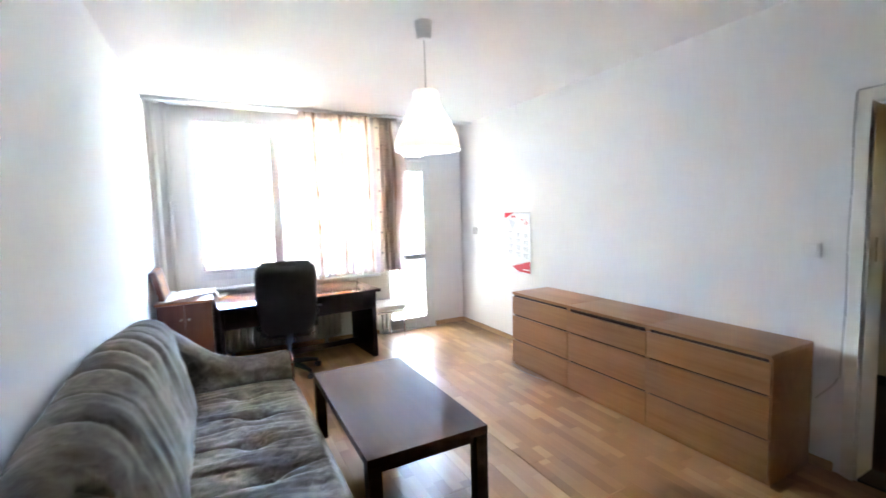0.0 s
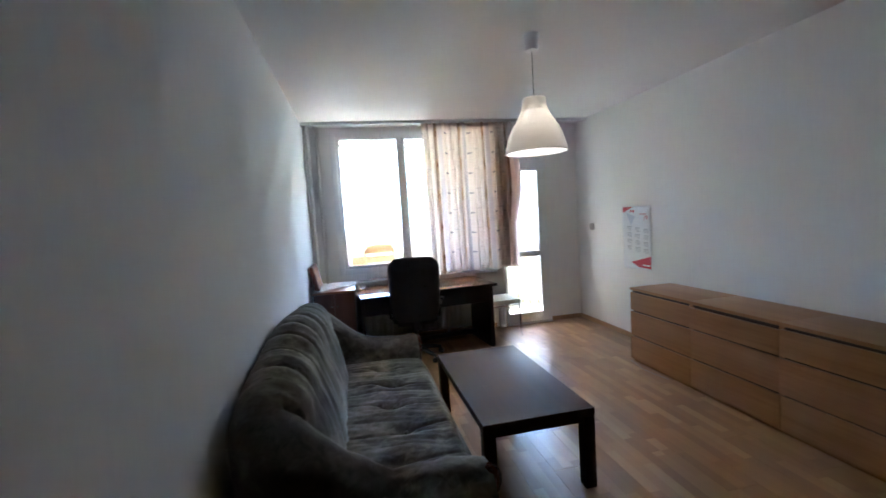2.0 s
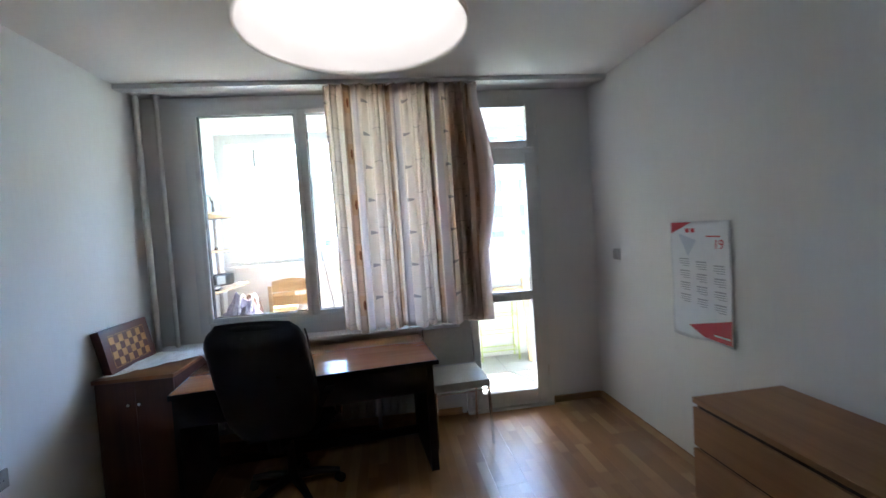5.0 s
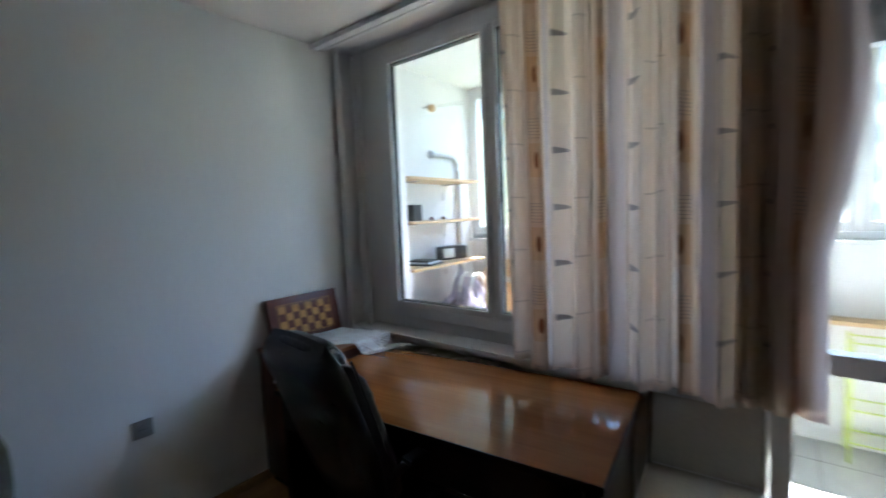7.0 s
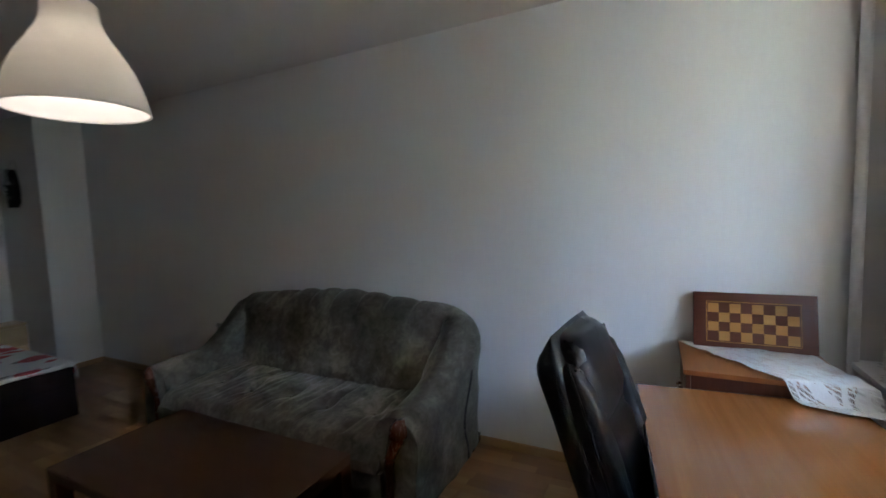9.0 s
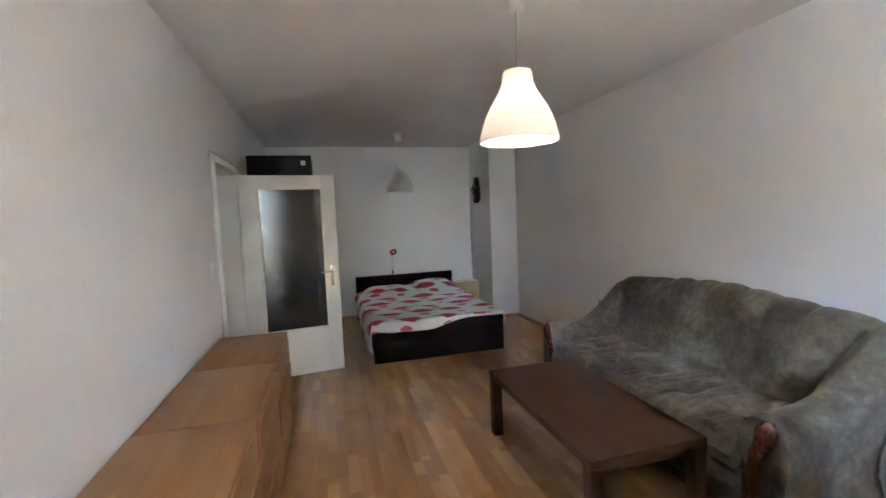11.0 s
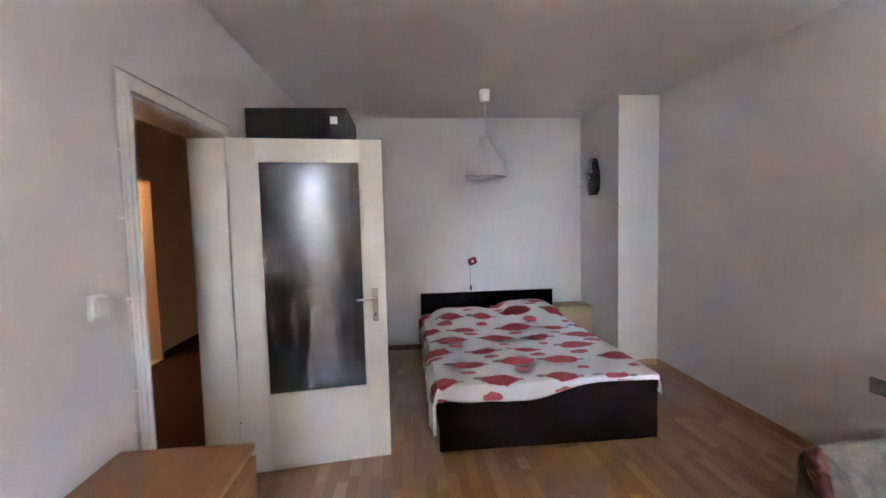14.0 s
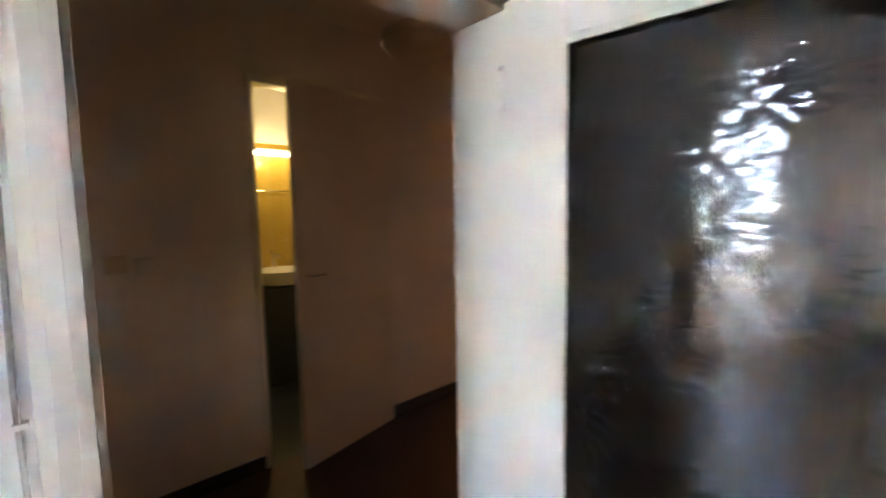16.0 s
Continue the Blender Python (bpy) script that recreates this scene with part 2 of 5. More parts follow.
def rippled_glass(name):
    """Cathedral glass of an old door: grey, with a hammered face that breaks up reflections."""
    m = Mat(name)
    t, g, f, mx = (m.node(k) for k in ("ShaderNodeBsdfTransparent", "ShaderNodeBsdfGlossy", "ShaderNodeLayerWeight", "ShaderNodeMixShader"))
    v = m.coords(scale=(0.7, 1, 1.2))
    wave = m.noise(v, 48, 0.0, 0.5, 0.5)
    h = m.node("ShaderNodeBump")
    m.nt.links.new(wave.out, h.inputs["Height"])
    h.inputs["Strength"].default_value, h.inputs["Distance"].default_value = 1.0, 0.00165
    t.inputs[0].default_value = (0.30, 0.32, 0.33, 1)
    haze, body = m.node("ShaderNodeBsdfDiffuse"), m.node("ShaderNodeMixShader")
    haze.inputs[0].default_value = (0.30, 0.32, 0.33, 1)
    body.inputs[0].default_value = 0.05
    m.nt.links.new(t.outputs[0], body.inputs[1])
    m.nt.links.new(haze.outputs[0], body.inputs[2])
    g.inputs["Roughness"].default_value = 0.015
    m.nt.links.new(h.outputs[0], g.inputs["Normal"])
    f.inputs[0].default_value = 0.5
    edge = Sock(m.nt, f.outputs["Facing"]).power(5.0) * 0.8 + 0.05
    m.nt.links.new(edge.out, mx.inputs[0])
    m.nt.links.new(body.outputs[0], mx.inputs[1])
    m.nt.links.new(g.outputs[0], mx.inputs[2])
    m.nt.links.new(mx.outputs[0], m.nt.nodes["Material Output"].inputs[0])
    return m.mat


def lampshade(name):
    m = Mat(name, 0.35, 0.0, (0.86, 0.84, 0.8))
    v = m.coords()
    m.set("Base Color", m.ramp(m.noise(v, 12), (0.3, (0.82, 0.8, 0.76)), (0.7, (0.88, 0.86, 0.82))))
    tr = m.node("ShaderNodeBsdfTranslucent")
    tr.inputs[0].default_value = (0.9, 0.86, 0.78, 1)
    mx = m.node("ShaderNodeMixShader")
    mx.inputs[0].default_value = 0.3
    m.nt.links.new(m.bsdf.outputs[0], mx.inputs[1])
    m.nt.links.new(tr.outputs[0], mx.inputs[2])
    m.nt.links.new(mx.outputs[0], m.nt.nodes["Material Output"].inputs[0])
    return m.mat


def glow(name, colour, power):
    m = Mat(name, 0.5, 0.0, colour)
    m.set("Emission Color", (*colour, 1))
    m.set("Emission Strength", power)
    return m.mat


def lace(name):
    m = Mat(name, 0.9)
    v = m.coords("UV")
    u, w, _ = m.split(v)
    d, c = m.voronoi(v, 16, "F1", 0.6)
    holes = ((u / 0.010).wrap(1.0) - 0.5).abs().less(0.34) * ((w / 0.010).wrap(1.0) - 0.5).abs().less(0.34)
    ring = (d - 0.42).abs().less(0.15)
    eye = d.less(0.1)
    gap = (holes * ring).big(eye)
    m.set("Base Color", m.mix(m.noise(v, 40), (0.66, 0.66, 0.66), (0.8, 0.8, 0.8)))
    m.set("Alpha", gap.op("MULTIPLY", -1.0) + 1.0)
    m.bump(d, 0.3, 0.003)
    return m.mat


def painted_mask(name):
    """Black carved wood with a worn pale painted blaze down the middle."""
    m = Mat(name, 0.32)
    v = m.coords()
    x, y, z = m.split(v)
    n = m.noise(v, 26, 4)
    blaze = (y + (n - 0.5) * 0.05).abs().less(0.02) * (z + (n - 0.5) * 0.06).more(-0.05)
    m.set("Base Color", m.mix(blaze * 0.8, m.ramp(n, (0.3, (0.010, 0.009, 0.008)), (0.7, (0.028, 0.024, 0.02))), (0.36, 0.35, 0.34)))
    m.bump(n, 0.5, 0.004)
    return m.mat


def tiles(name, colour, joint, size, rough=0.25):
    m = Mat(name, rough)
    b = m.node("ShaderNodeTexBrick")
    m.nt.links.new(m.coords().out, b.inputs["Vector"])
    b.offset = 0.0
    for slot, v in (("Color1", colour), ("Color2", tuple(c * 0.9 for c in colour)), ("Mortar", joint)):
        b.inputs[slot].default_value = (*v, 1)
    b.inputs["Scale"].default_value, b.inputs["Mortar Size"].default_value = 1.0, 0.003
    b.inputs["Brick Width"].default_value = b.inputs["Row Height"].default_value = size
    n = m.noise(m.coords(), 18)
    m.set("Base Color", m.mix(n * 0.25, Sock(m.nt, b.outputs[0]), tuple(c * 0.7 for c in colour)))
    m.set("Roughness", n * 0.2 + rough - 0.1)
    return m.mat


WALL = plaster("white_wall_paint", (0.84, 0.83, 0.82))
# cream wall with the orange glow of the kitchen lamp mixed into its colour
KITCHEN_GLOW_WALL = plaster("kitchen_wall_glow_tint", (0.78, 0.60, 0.36))
BALCONY_WALL = plaster("balcony_wall_paint", (0.76, 0.76, 0.75))
CEIL = plaster("ceiling_paint", (0.80, 0.78, 0.77))
HALL_WALL = plaster("hall_wall_paint", (0.84, 0.80, 0.77))
BOARD = laminate("beech_laminate")
SKIRT = wood("baseboard_wood", (0.36, 0.21, 0.10), (0.52, 0.33, 0.17), 0.4, 1)
SKIRT_X = wood("baseboard_wood_cross", (0.36, 0.21, 0.10), (0.52, 0.33, 0.17), 0.4, 0)
PVC = plain("white_window_plastic", (0.78, 0.79, 0.80), 0.3, 0, 0.02, 40, 0.02)
PAINT = plain("cream_door_paint", (0.77, 0.745, 0.68), 0.34, 0, 0.008, 14, 0.03)
PIPE = plain("pipe_paint", (0.74, 0.73, 0.71), 0.4, 0, 0.04, 25)
GLASS = clear_glass("window_glass")
RIPPLE = rippled_glass("rippled_door_glass")
VELOUR = velour("grey_green_velour")
MAHOGANY = wood("mahogany_trim", (0.055, 0.014, 0.008), (0.12, 0.035, 0.018), 0.25, 2, coat=0.4)
TABLE_WOOD = wood("dark_walnut_table", (0.046, 0.018, 0.009), (0.080, 0.034, 0.017), 0.5, 1, 0.45, 0.06, 0.0, 0.32)
BED_WOOD = wood("black_brown_veneer", (0.009, 0.004, 0.004), (0.017, 0.008, 0.007), 0.55, 0, 0.8, 0.15, 0.0, 0.16)
WARDROBE_WOOD = wood("black_veneer", (0.007, 0.0065, 0.007), (0.014, 0.013, 0.0135), 0.45, 2, 0.8, 0.15, 0.0, 0.3)
CHEST_WOOD = wood("oak_chest_veneer", (0.28, 0.116, 0.041), (0.41, 0.203, 0.083), 0.42, 1, 0.55, 0.15, 0.0, 0.35)
# shade inside the drawer gaps, put into a near-black brown
CHEST_GAP_SHADE = plain("gap_shade_brown", (0.045, 0.022, 0.011), 0.8)
PINE = wood("pine", (0.52, 0.34, 0.17), (0.68, 0.49, 0.28), 0.45, 0, 0.7)
DESK_TOP = wood("desk_veneer", (0.27, 0.09, 0.024), (0.40, 0.165, 0.052), 0.17, 0, 0.6, 0.10, 0.2)
DESK_DARK = wood("desk_dark_frame", (0.006, 0.0045, 0.0045), (0.014, 0.009, 0.008), 0.4, 0, 0.8, 0.15, 0.0, 0.3)
CABINET_RED = wood("red_brown_cabinet_veneer", (0.06, 0.016, 0.009), (0.11, 0.034, 0.017), 0.35, 2, 0.6, 0.15, 0.0, 0.4)
CABINET_TOP = wood("orange_brown_cabinet_top", (0.22, 0.07, 0.02), (0.33, 0.125, 0.04), 0.3, 0, 0.6, 0.1, 0.1)
LEATHER = leather("black_leather")
BLACK = plain("black_plastic", (0.009, 0.009, 0.0095), 0.45)
CHROME = plain("chrome", (0.72, 0.72, 0.72), 0.18, 1.0, 0.02)
BRASSY = plain("aged_brass_handle", (0.36, 0.32, 0.25), 0.4, 1.0, 0.05)
VINYL = plain("cream_vinyl", (0.60, 0.575, 0.50), 0.5, 0, 0.05, 60, 0.15)
CLOTH = curtain_cloth("curtain_cotton")
ROSES = rose_cloth("rose_bedspread_cotton")
PILLOW_RED = plain("red_pillow_cotton", (0.35, 0.03, 0.04), 0.9, 0, 0.1, 60)
SHEET = plain("white_mattress_ticking", (0.72, 0.70, 0.68), 0.9, 0, 0.04, 60)
LACE = lace("white_lace")
SHADE = lampshade("white_lampshade")
WHITE = plain("white_plastic", (0.80, 0.79, 0.77), 0.4, 0, 0.02)
PAPER = plain("white_paper", (0.78, 0.79, 0.83), 0.55, 0, 0.02, 20, 0.02)
RED_INK = plain("red_print", (0.55, 0.025, 0.05), 0.5, 0, 0.02)
PALE_INK = plain("pale_blue_print", (0.58, 0.62, 0.70), 0.55, 0, 0.02)
GREY_INK = plain("grey_print", (0.42, 0.43, 0.48), 0.55, 0, 0.02)
SQUARE_L = wood("light_chess_square", (0.46, 0.20, 0.055), (0.62, 0.31, 0.095), 0.5, 1, 1.0, 0.1, 0.0, 0.25)
SQUARE_D = wood("dark_chess_square", (0.085, 0.02, 0.009), (0.14, 0.038, 0.017), 0.5, 1, 1.0, 0.1, 0.0, 0.25)
CHESS = wood("chess_box_mahogany", (0.075, 0.016, 0.008), (0.14, 0.035, 0.016), 0.42, 1, 1, 0.15, 0.15, 0.35)
MASK = painted_mask("carved_black_wood")
CARPET = plain("dark_red_hall_floor", (0.045, 0.014, 0.011), 0.55, 0, 0.2, 50, 0.3)
DARK_BASE = plain("black_hall_plinth", (0.02, 0.014, 0.012), 0.5)
MUSTARD = tiles("mustard_bathroom_tiles", (0.52, 0.36, 0.06), (0.5, 0.42, 0.2), 0.15)
KITCHEN_TILE = tiles("kitchen_floor_tiles", (0.42, 0.34, 0.22), (0.25, 0.2, 0.15), 0.3)
BALCONY_TILE = plain("grey_balcony_tile", (0.40, 0.41, 0.40), 0.6, 0, 0.08, 12)
CERAMIC = plain("white_ceramic", (0.82, 0.8, 0.74), 0.12, 0, 0.01)
CREAM_RENDER = plaster("cream_facade_render", (0.50, 0.41, 0.28))
SOCKET_GREY = plain("grey_socket_plastic", (0.30, 0.295, 0.28), 0.4)
LIME = plain("lime_green_wire", (0.55, 0.66, 0.14), 0.4, 0, 0.03)
STEEL = plain("grey_steel", (0.45, 0.46, 0.47), 0.35, 1.0)
CABLE = plain("grey_cable", (0.42, 0.41, 0.40), 0.5)
BAG = plain("lilac_plastic_bag", (0.27, 0.25, 0.33), 0.45, 0, 0.3, 22, 0.4)
CARD_DARK = plain("dark_brown_cloth", (0.16, 0.11, 0.08), 0.85, 0, 0.15, 25, 0.3)
CARD = plain("brown_cardboard", (0.42, 0.29, 0.16), 0.8)
TEAL = plain("dark_teal_cabinet", (0.012, 0.016, 0.02), 0.35)
CONCRETE = plaster("far_facade", (0.62, 0.62, 0.60))
FAR_GLASS = plain("far_window_glass", (0.12, 0.15, 0.18), 0.2)
EARTH = plain("ground_green", (0.10, 0.13, 0.07), 0.95, 0, 0.2, 0.1)
# distance haze put into the hills' base colour as blue-grey
HAZE_HILL = plain("haze_blue_hill", (0.16, 0.22, 0.26), 0.95, 0, 0.15, 0.01)


# ---- mesh helpers ----
def cuboid(bm, x0, y0, z0, x1, y1, z1, bevel=0.0, turn=None):
    got = bmesh.ops.create_cube(bm, size=1)["verts"]
    for v in got:
        v.co = Vector(((x0 + x1) / 2 + v.co.x * (x1 - x0), (y0 + y1) / 2 + v.co.y * (y1 - y0), (z0 + z1) / 2 + v.co.z * (z1 - z0)))
    if bevel:
        edges = list({e for v in got for e in v.link_edges})
        out = bmesh.ops.bevel(bm, geom=edges, offset=bevel, segments=2, profile=0.7, affect="EDGES", clamp_overlap=True)
        got = list({v for f in out["faces"] for v in f.verts} | {v for v in got if v.is_valid})
    if turn is not None:
        bmesh.ops.transform(bm, matrix=turn, verts=got)
    return bm


def box(*args, bevel=0.0, turn=None):
    return cuboid(bmesh.new(), *args, bevel=bevel, turn=turn)


def tube(bm, points, radius, sides=8, closed=False, taper=None):
    """A round bar along a line of points."""
    pts = [Vector(p) for p in points]
    rings = []
    up = Vector((0, 0, 1))
    for i, p in enumerate(pts):
        a, b = pts[max(i - 1, 0)], pts[min(i + 1, len(pts) - 1)]
        if closed:
            a, b = pts[i - 1], pts[(i + 1) % len(pts)]
        d = (b - a).normalized()
        s = d.cross(up if abs(d.z) < 0.95 else Vector((1, 0, 0))).normalized()
        n = s.cross(d)
        r = radius * (taper[i] if taper else 1)
        rings.append([bm.verts.new(p + (s * math.cos(k * math.tau / sides) + n * math.sin(k * math.tau / sides)) * r) for k in range(sides)])
    pairs = list(zip(rings, rings[1:])) + ([(rings[-1], rings[0])] if closed else [])
    for a, b in pairs:
        for k in range(sides):
            bm.faces.new((a[k], a[(k + 1) % sides], b[(k + 1) % sides], b[k]))
    if not closed:
        bm.faces.new(rings[0][::-1])
        bm.faces.new(rings[-1])
    return bm


def lathe(bm, profile, sides=40, centre=(0, 0, 0), caps=False):
    rings = [[bm.verts.new((centre[0] + r * math.cos(k * math.tau / sides), centre[1] + r * math.sin(k * math.tau / sides), centre[2] + z)) for k in range(sides)] for r, z in profile]
    for a, b in zip(rings, rings[1:]):
        for k in range(sides):
            bm.faces.new((a[k], a[(k + 1) % sides], b[(k + 1) % sides], b[k]))
    if caps:
        bm.faces.new(rings[0][::-1])
        bm.faces.new(rings[-1])
    return bm


def sheet(bm, nu, nv, place, uv=None, wrap_u=False):
    """A grid of points place(i / nu, j / nv)."""
    grid = [[bm.verts.new(place(i / nu, j / nv)) for j in range(nv + 1)] for i in range(nu if wrap_u else nu + 1)]
    layer = bm.loops.layers.uv.verify() if uv else None
    for i in range(nu):
        for j in range(nv):
            k = (i + 1) % len(grid)
            f = bm.faces.new((grid[i][j], grid[k][j], grid[k][j + 1], grid[i][j + 1]))
            if uv:
                for loop, (a, b) in zip(f.loops, ((i, j), (i + 1, j), (i + 1, j + 1), (i, j + 1))):
                    loop[layer].uv = uv(a / nu, b / nv)
    return grid


def to_mesh(name, bm, material, smooth=True, normals=True):
    if normals:
        bmesh.ops.recalc_face_normals(bm, faces=bm.faces[:])
    me = bpy.data.meshes.new(name)
    if smooth:
        for f in bm.faces:
            f.smooth = True
        for e in bm.edges:
            if len(e.link_faces) == 2 and e.calc_face_angle(0) > radians(38):
                e.smooth = False
    bm.to_mesh(me)
    bm.free()
    me.materials.append(material)
    return me


def part(name, bm, material, parent, label="", smooth=True):
    ob = new(name, to_mesh(name, bm, material, smooth))
    ob.parent = parent
    if label:
        ob["label"] = label
    return ob


def thing(name, label, category, at=(0, 0, 0), turn=0.0, group="", kind=""):
    ob = new(name)
    ob.empty_display_size = 0.1
    ob.matrix_world = pose(*at, 0, 0, turn)
    return tagged(ob, label, category, group, kind)


def solo(name, bm, material, label, category, group="", kind="", smooth=True):
    return tagged(new(name, to_mesh(name, bm, material, smooth)), label, category, group, kind)


def setting(name, bm, material, label="", category=""):
    return tagged(new(name, to_mesh(name, bm, material, False)), label, category, "", "structure")


def thicken(ob, depth, offset=0.0):
    mod = ob.modifiers.new("thickness", "SOLIDIFY")
    mod.thickness, mod.offset = depth, offset
    return ob


def wall_along_y(bm, x0, x1, y0, y1, z1, holes):
    """A wall between y0 and y1 with openings (ya, yb, za, zb)."""
    y = y0
    for ya, yb, za, zb in sorted(holes):
        cuboid(bm, x0, y, 0, x1, ya, z1)
        if za > 0:
            cuboid(bm, x0, ya, 0, x1, yb, za)
        cuboid(bm, x0, ya, zb, x1, yb, z1)
        y = yb
    cuboid(bm, x0, y, 0, x1, y1, z1)
    return bm


def ring(bm, x0, z0, x1, z1, w, y0, y1, bevel=0.004):
    """A rectangular sash in the x-z plane, w wide, from y0 to y1."""
    cuboid(bm, x0, y0, z0, x0 + w, y1, z1, bevel)
    cuboid(bm, x1 - w, y0, z0, x1, y1, z1, bevel)
    cuboid(bm, x0 + w, y0, z0, x1 - w, y1, z0 + w, bevel)
    cuboid(bm, x0 + w, y0, z1 - w, x1 - w, y1, z1, bevel)
    return bm


# ---- the room ----
H = 2.685
XR, YW, YB = 3.555, 6.06, -1.42
setting("ceiling", box(-0.3, -3.2, H, 7.2, 6.3, H + 0.15), CEIL, "plain matt white plastered ceiling with soft shading", "ceiling")
setting("wall_left", box(-0.2, YB - 0.2, 0, 0, YW + 0.2, H), WALL, "white painted plaster wall behind the sofa", "wall")
setting("wall_back", box(0, YB - 0.2, 0, XR + 0.19, YB, H), WALL, "white painted wall behind the bed", "wall")
setting("wall_alcove", box(0, YB, 0, 0.415, -0.5, H), WALL, "white wall projection beside the bed alcove", "wall")
setting("wall_right", wall_along_y(bmesh.new(), XR, XR + 0.19, YB, YW, H, [(0.93, 1.86, 0, 2.05)]), WALL, "white painted wall with a door opening", "wall")
bm = bmesh.new()
cuboid(bm, 0, YW, 0, 0.30, YW + 0.2, H)
cuboid(bm, 0.30, YW, 0, 2.34, YW + 0.2, 0.88)
cuboid(bm, 0.30, YW, 2.64, 3.09, YW + 0.2, H)
cuboid(bm, 3.09, YW, 0, XR + 0.19, YW + 0.2, H)
setting("wall_window", bm, WALL, "white wall round the balcony window and door", "wall")


def skirting(name, m, x0, y0, x1, y1):
    bm = box(x0, y0, 0, x1, y1, 0.055, bevel=0.006)
    return setting(name, bm, m, "light oak coloured wooden baseboard", "baseboard")


skirting("baseboard", SKIRT, 0.0005, -0.498, 0.016, 6.05)
skirting("baseboard", SKIRT, XR - 0.016, 1.93, XR - 0.0005, 6.05)
skirting("baseboard", SKIRT, XR - 0.016, YB, XR - 0.0005, 0.86)
skirting("baseboard", SKIRT_X, 0.416, YB + 0.0005, XR - 0.017, YB + 0.016)
skirting("baseboard", SKIRT_X, 3.11, YW - 0.016, XR - 0.017, YW - 0.0005)
skirting("baseboard", SKIRT_X, 0.017, YW - 0.016, 2.30, YW - 0.0005)
skirting("baseboard", SKIRT_X, 0.001, -0.499, 0.415, -0.484)

# window between room and balcony: one fixed light, one sash half behind the curtain
win = thing("window_1", "white plastic window looking onto a glazed balcony", "window", kind="structure")
bm = ring(bmesh.new(), 0.30, 0.88, 2.34, 2.64, 0.068, YW - 0.03, YW + 0.05)
cuboid(bm, 1.151, YW - 0.028, 0.949, 1.169, YW + 0.05, 2.571, 0.004)
part("window_frame", bm, PVC, win)
for xa, xb in ((0.37, 1.15), (1.17, 2.27)):
    s = part("sash", ring(bmesh.new(), xa, 0.95, xb, 2.57, 0.035, YW - 0.04, YW + 0.03, 0.006), PVC, win)
    part("gasket", ring(bmesh.new(), xa + 0.0345, 0.9845, xb - 0.0345, 2.5355, 0.005, YW - 0.025, YW + 0.02, 0), BLACK, s)
    g = part("pane", box(xa + 0.03, YW - 0.01, 0.98, xb - 0.03, YW + 0.012, 2.54), GLASS, win)
    g.visible_shadow = False
part("window_sill", box(0.03, YW - 0.17, 0.772, 2.3, YW - 0.001, 0.802, bevel=0.008), PVC, win)

# balcony door with a fanlight
bd = thing("door_2", "white plastic glazed balcony door with a fanlight above, closed", "door", kind="structure")
bm = ring(bmesh.new(), 2.345, 0.02, 3.088, 2.638, 0.045, YW - 0.02, YW + 0.06)
cuboid(bm, 2.39, YW - 0.018, 2.15, 3.043, YW + 0.06, 2.195, 0.004)
cuboid(bm, 2.345, YW - 0.06, 0.0, 3.088, YW + 0.06, 0.0195, 0.004)
part("door_frame", bm, PVC, bd)
part("fanlight_sash", ring(bmesh.new(), 2.392, 2.197, 3.041, 2.591, 0.058, YW - 0.04, YW + 0.03, 0.006), PVC, bd)
leaf = part("door_leaf", ring(bmesh.new(), 2.392, 0.067, 3.041, 2.148, 0.085, YW - 0.045, YW + 0.03, 0.006), PVC, bd)
part("crossbar", box(2.478, YW - 0.042, 0.918, 2.955, YW + 0.03, 0.997, bevel=0.006), PVC, leaf)
for za, zb in ((2.25, 2.535), (0.99, 2.07), (0.145, 0.925)):
    g = part("pane", box(2.445, YW - 0.01, za, 2.985, YW + 0.012, zb), GLASS, bd)
    g.visible_shadow = False
for z in (0.25, 1.05, 1.95, 2.3):
    part("hinge", tube(bmesh.new(), [(3.066, YW - 0.038, z), (3.066, YW - 0.038, z + 0.09)], 0.009), WHITE, bd)
part("handle_plate", box(2.42, YW - 0.052, 1.0, 2.446, YW - 0.046, 1.15, bevel=0.003), WHITE, leaf)

# ---- room door ----
casing = thing("door_frame_1", "cream painted wooden door frame with stepped moulding", "door frame", kind="structure")
bm = bmesh.new()
for ya, yb in ((0.93, 0.962), (1.828, 1.86)):
    cuboid(bm, XR - 0.004, ya, 0, XR + 0.194, yb, 2.05, 0.003)
cuboid(bm, XR - 0.004, 0.962, 2.018, XR + 0.194, 1.828, 2.05, 0.003)
part("jamb_lining", bm, PAINT, casing)
bm = bmesh.new()
for d, ins in ((0.012, 0.0), (0.02, 0.018), (0.026, 0.04)):
    cuboid(bm, XR - d, 1.84, 0, XR - 0.0005, 1.898 - ins, 2.092 - ins, 0.003)
    cuboid(bm, XR - d, 0.875 + ins, 0, XR - 0.0005, 0.95, 2.092 - ins, 0.003)
    cuboid(bm, XR - d + 0.001, 0.951, 2.03, XR - 0.0005, 1.839, 2.092 - ins, 0.003)
part("architrave", bm, PAINT, casing)
bm = bmesh.new()
cuboid(bm, XR + 0.1945, 0.88, 0, XR + 0.21, 0.948, 2.1, 0.003)
cuboid(bm, XR + 0.1945, 1.84, 0, XR + 0.21, 1.91, 2.1, 0.003)
cuboid(bm, XR + 0.1945, 0.948, 2.03, XR + 0.21, 1.84, 2.1, 0.003)
part("architrave", bm, PAINT, casing)
part("threshold", box(XR + 0.002, 0.962, 0, XR + 0.19, 1.828, 0.012, bevel=0.004), DARK_BASE, casing)
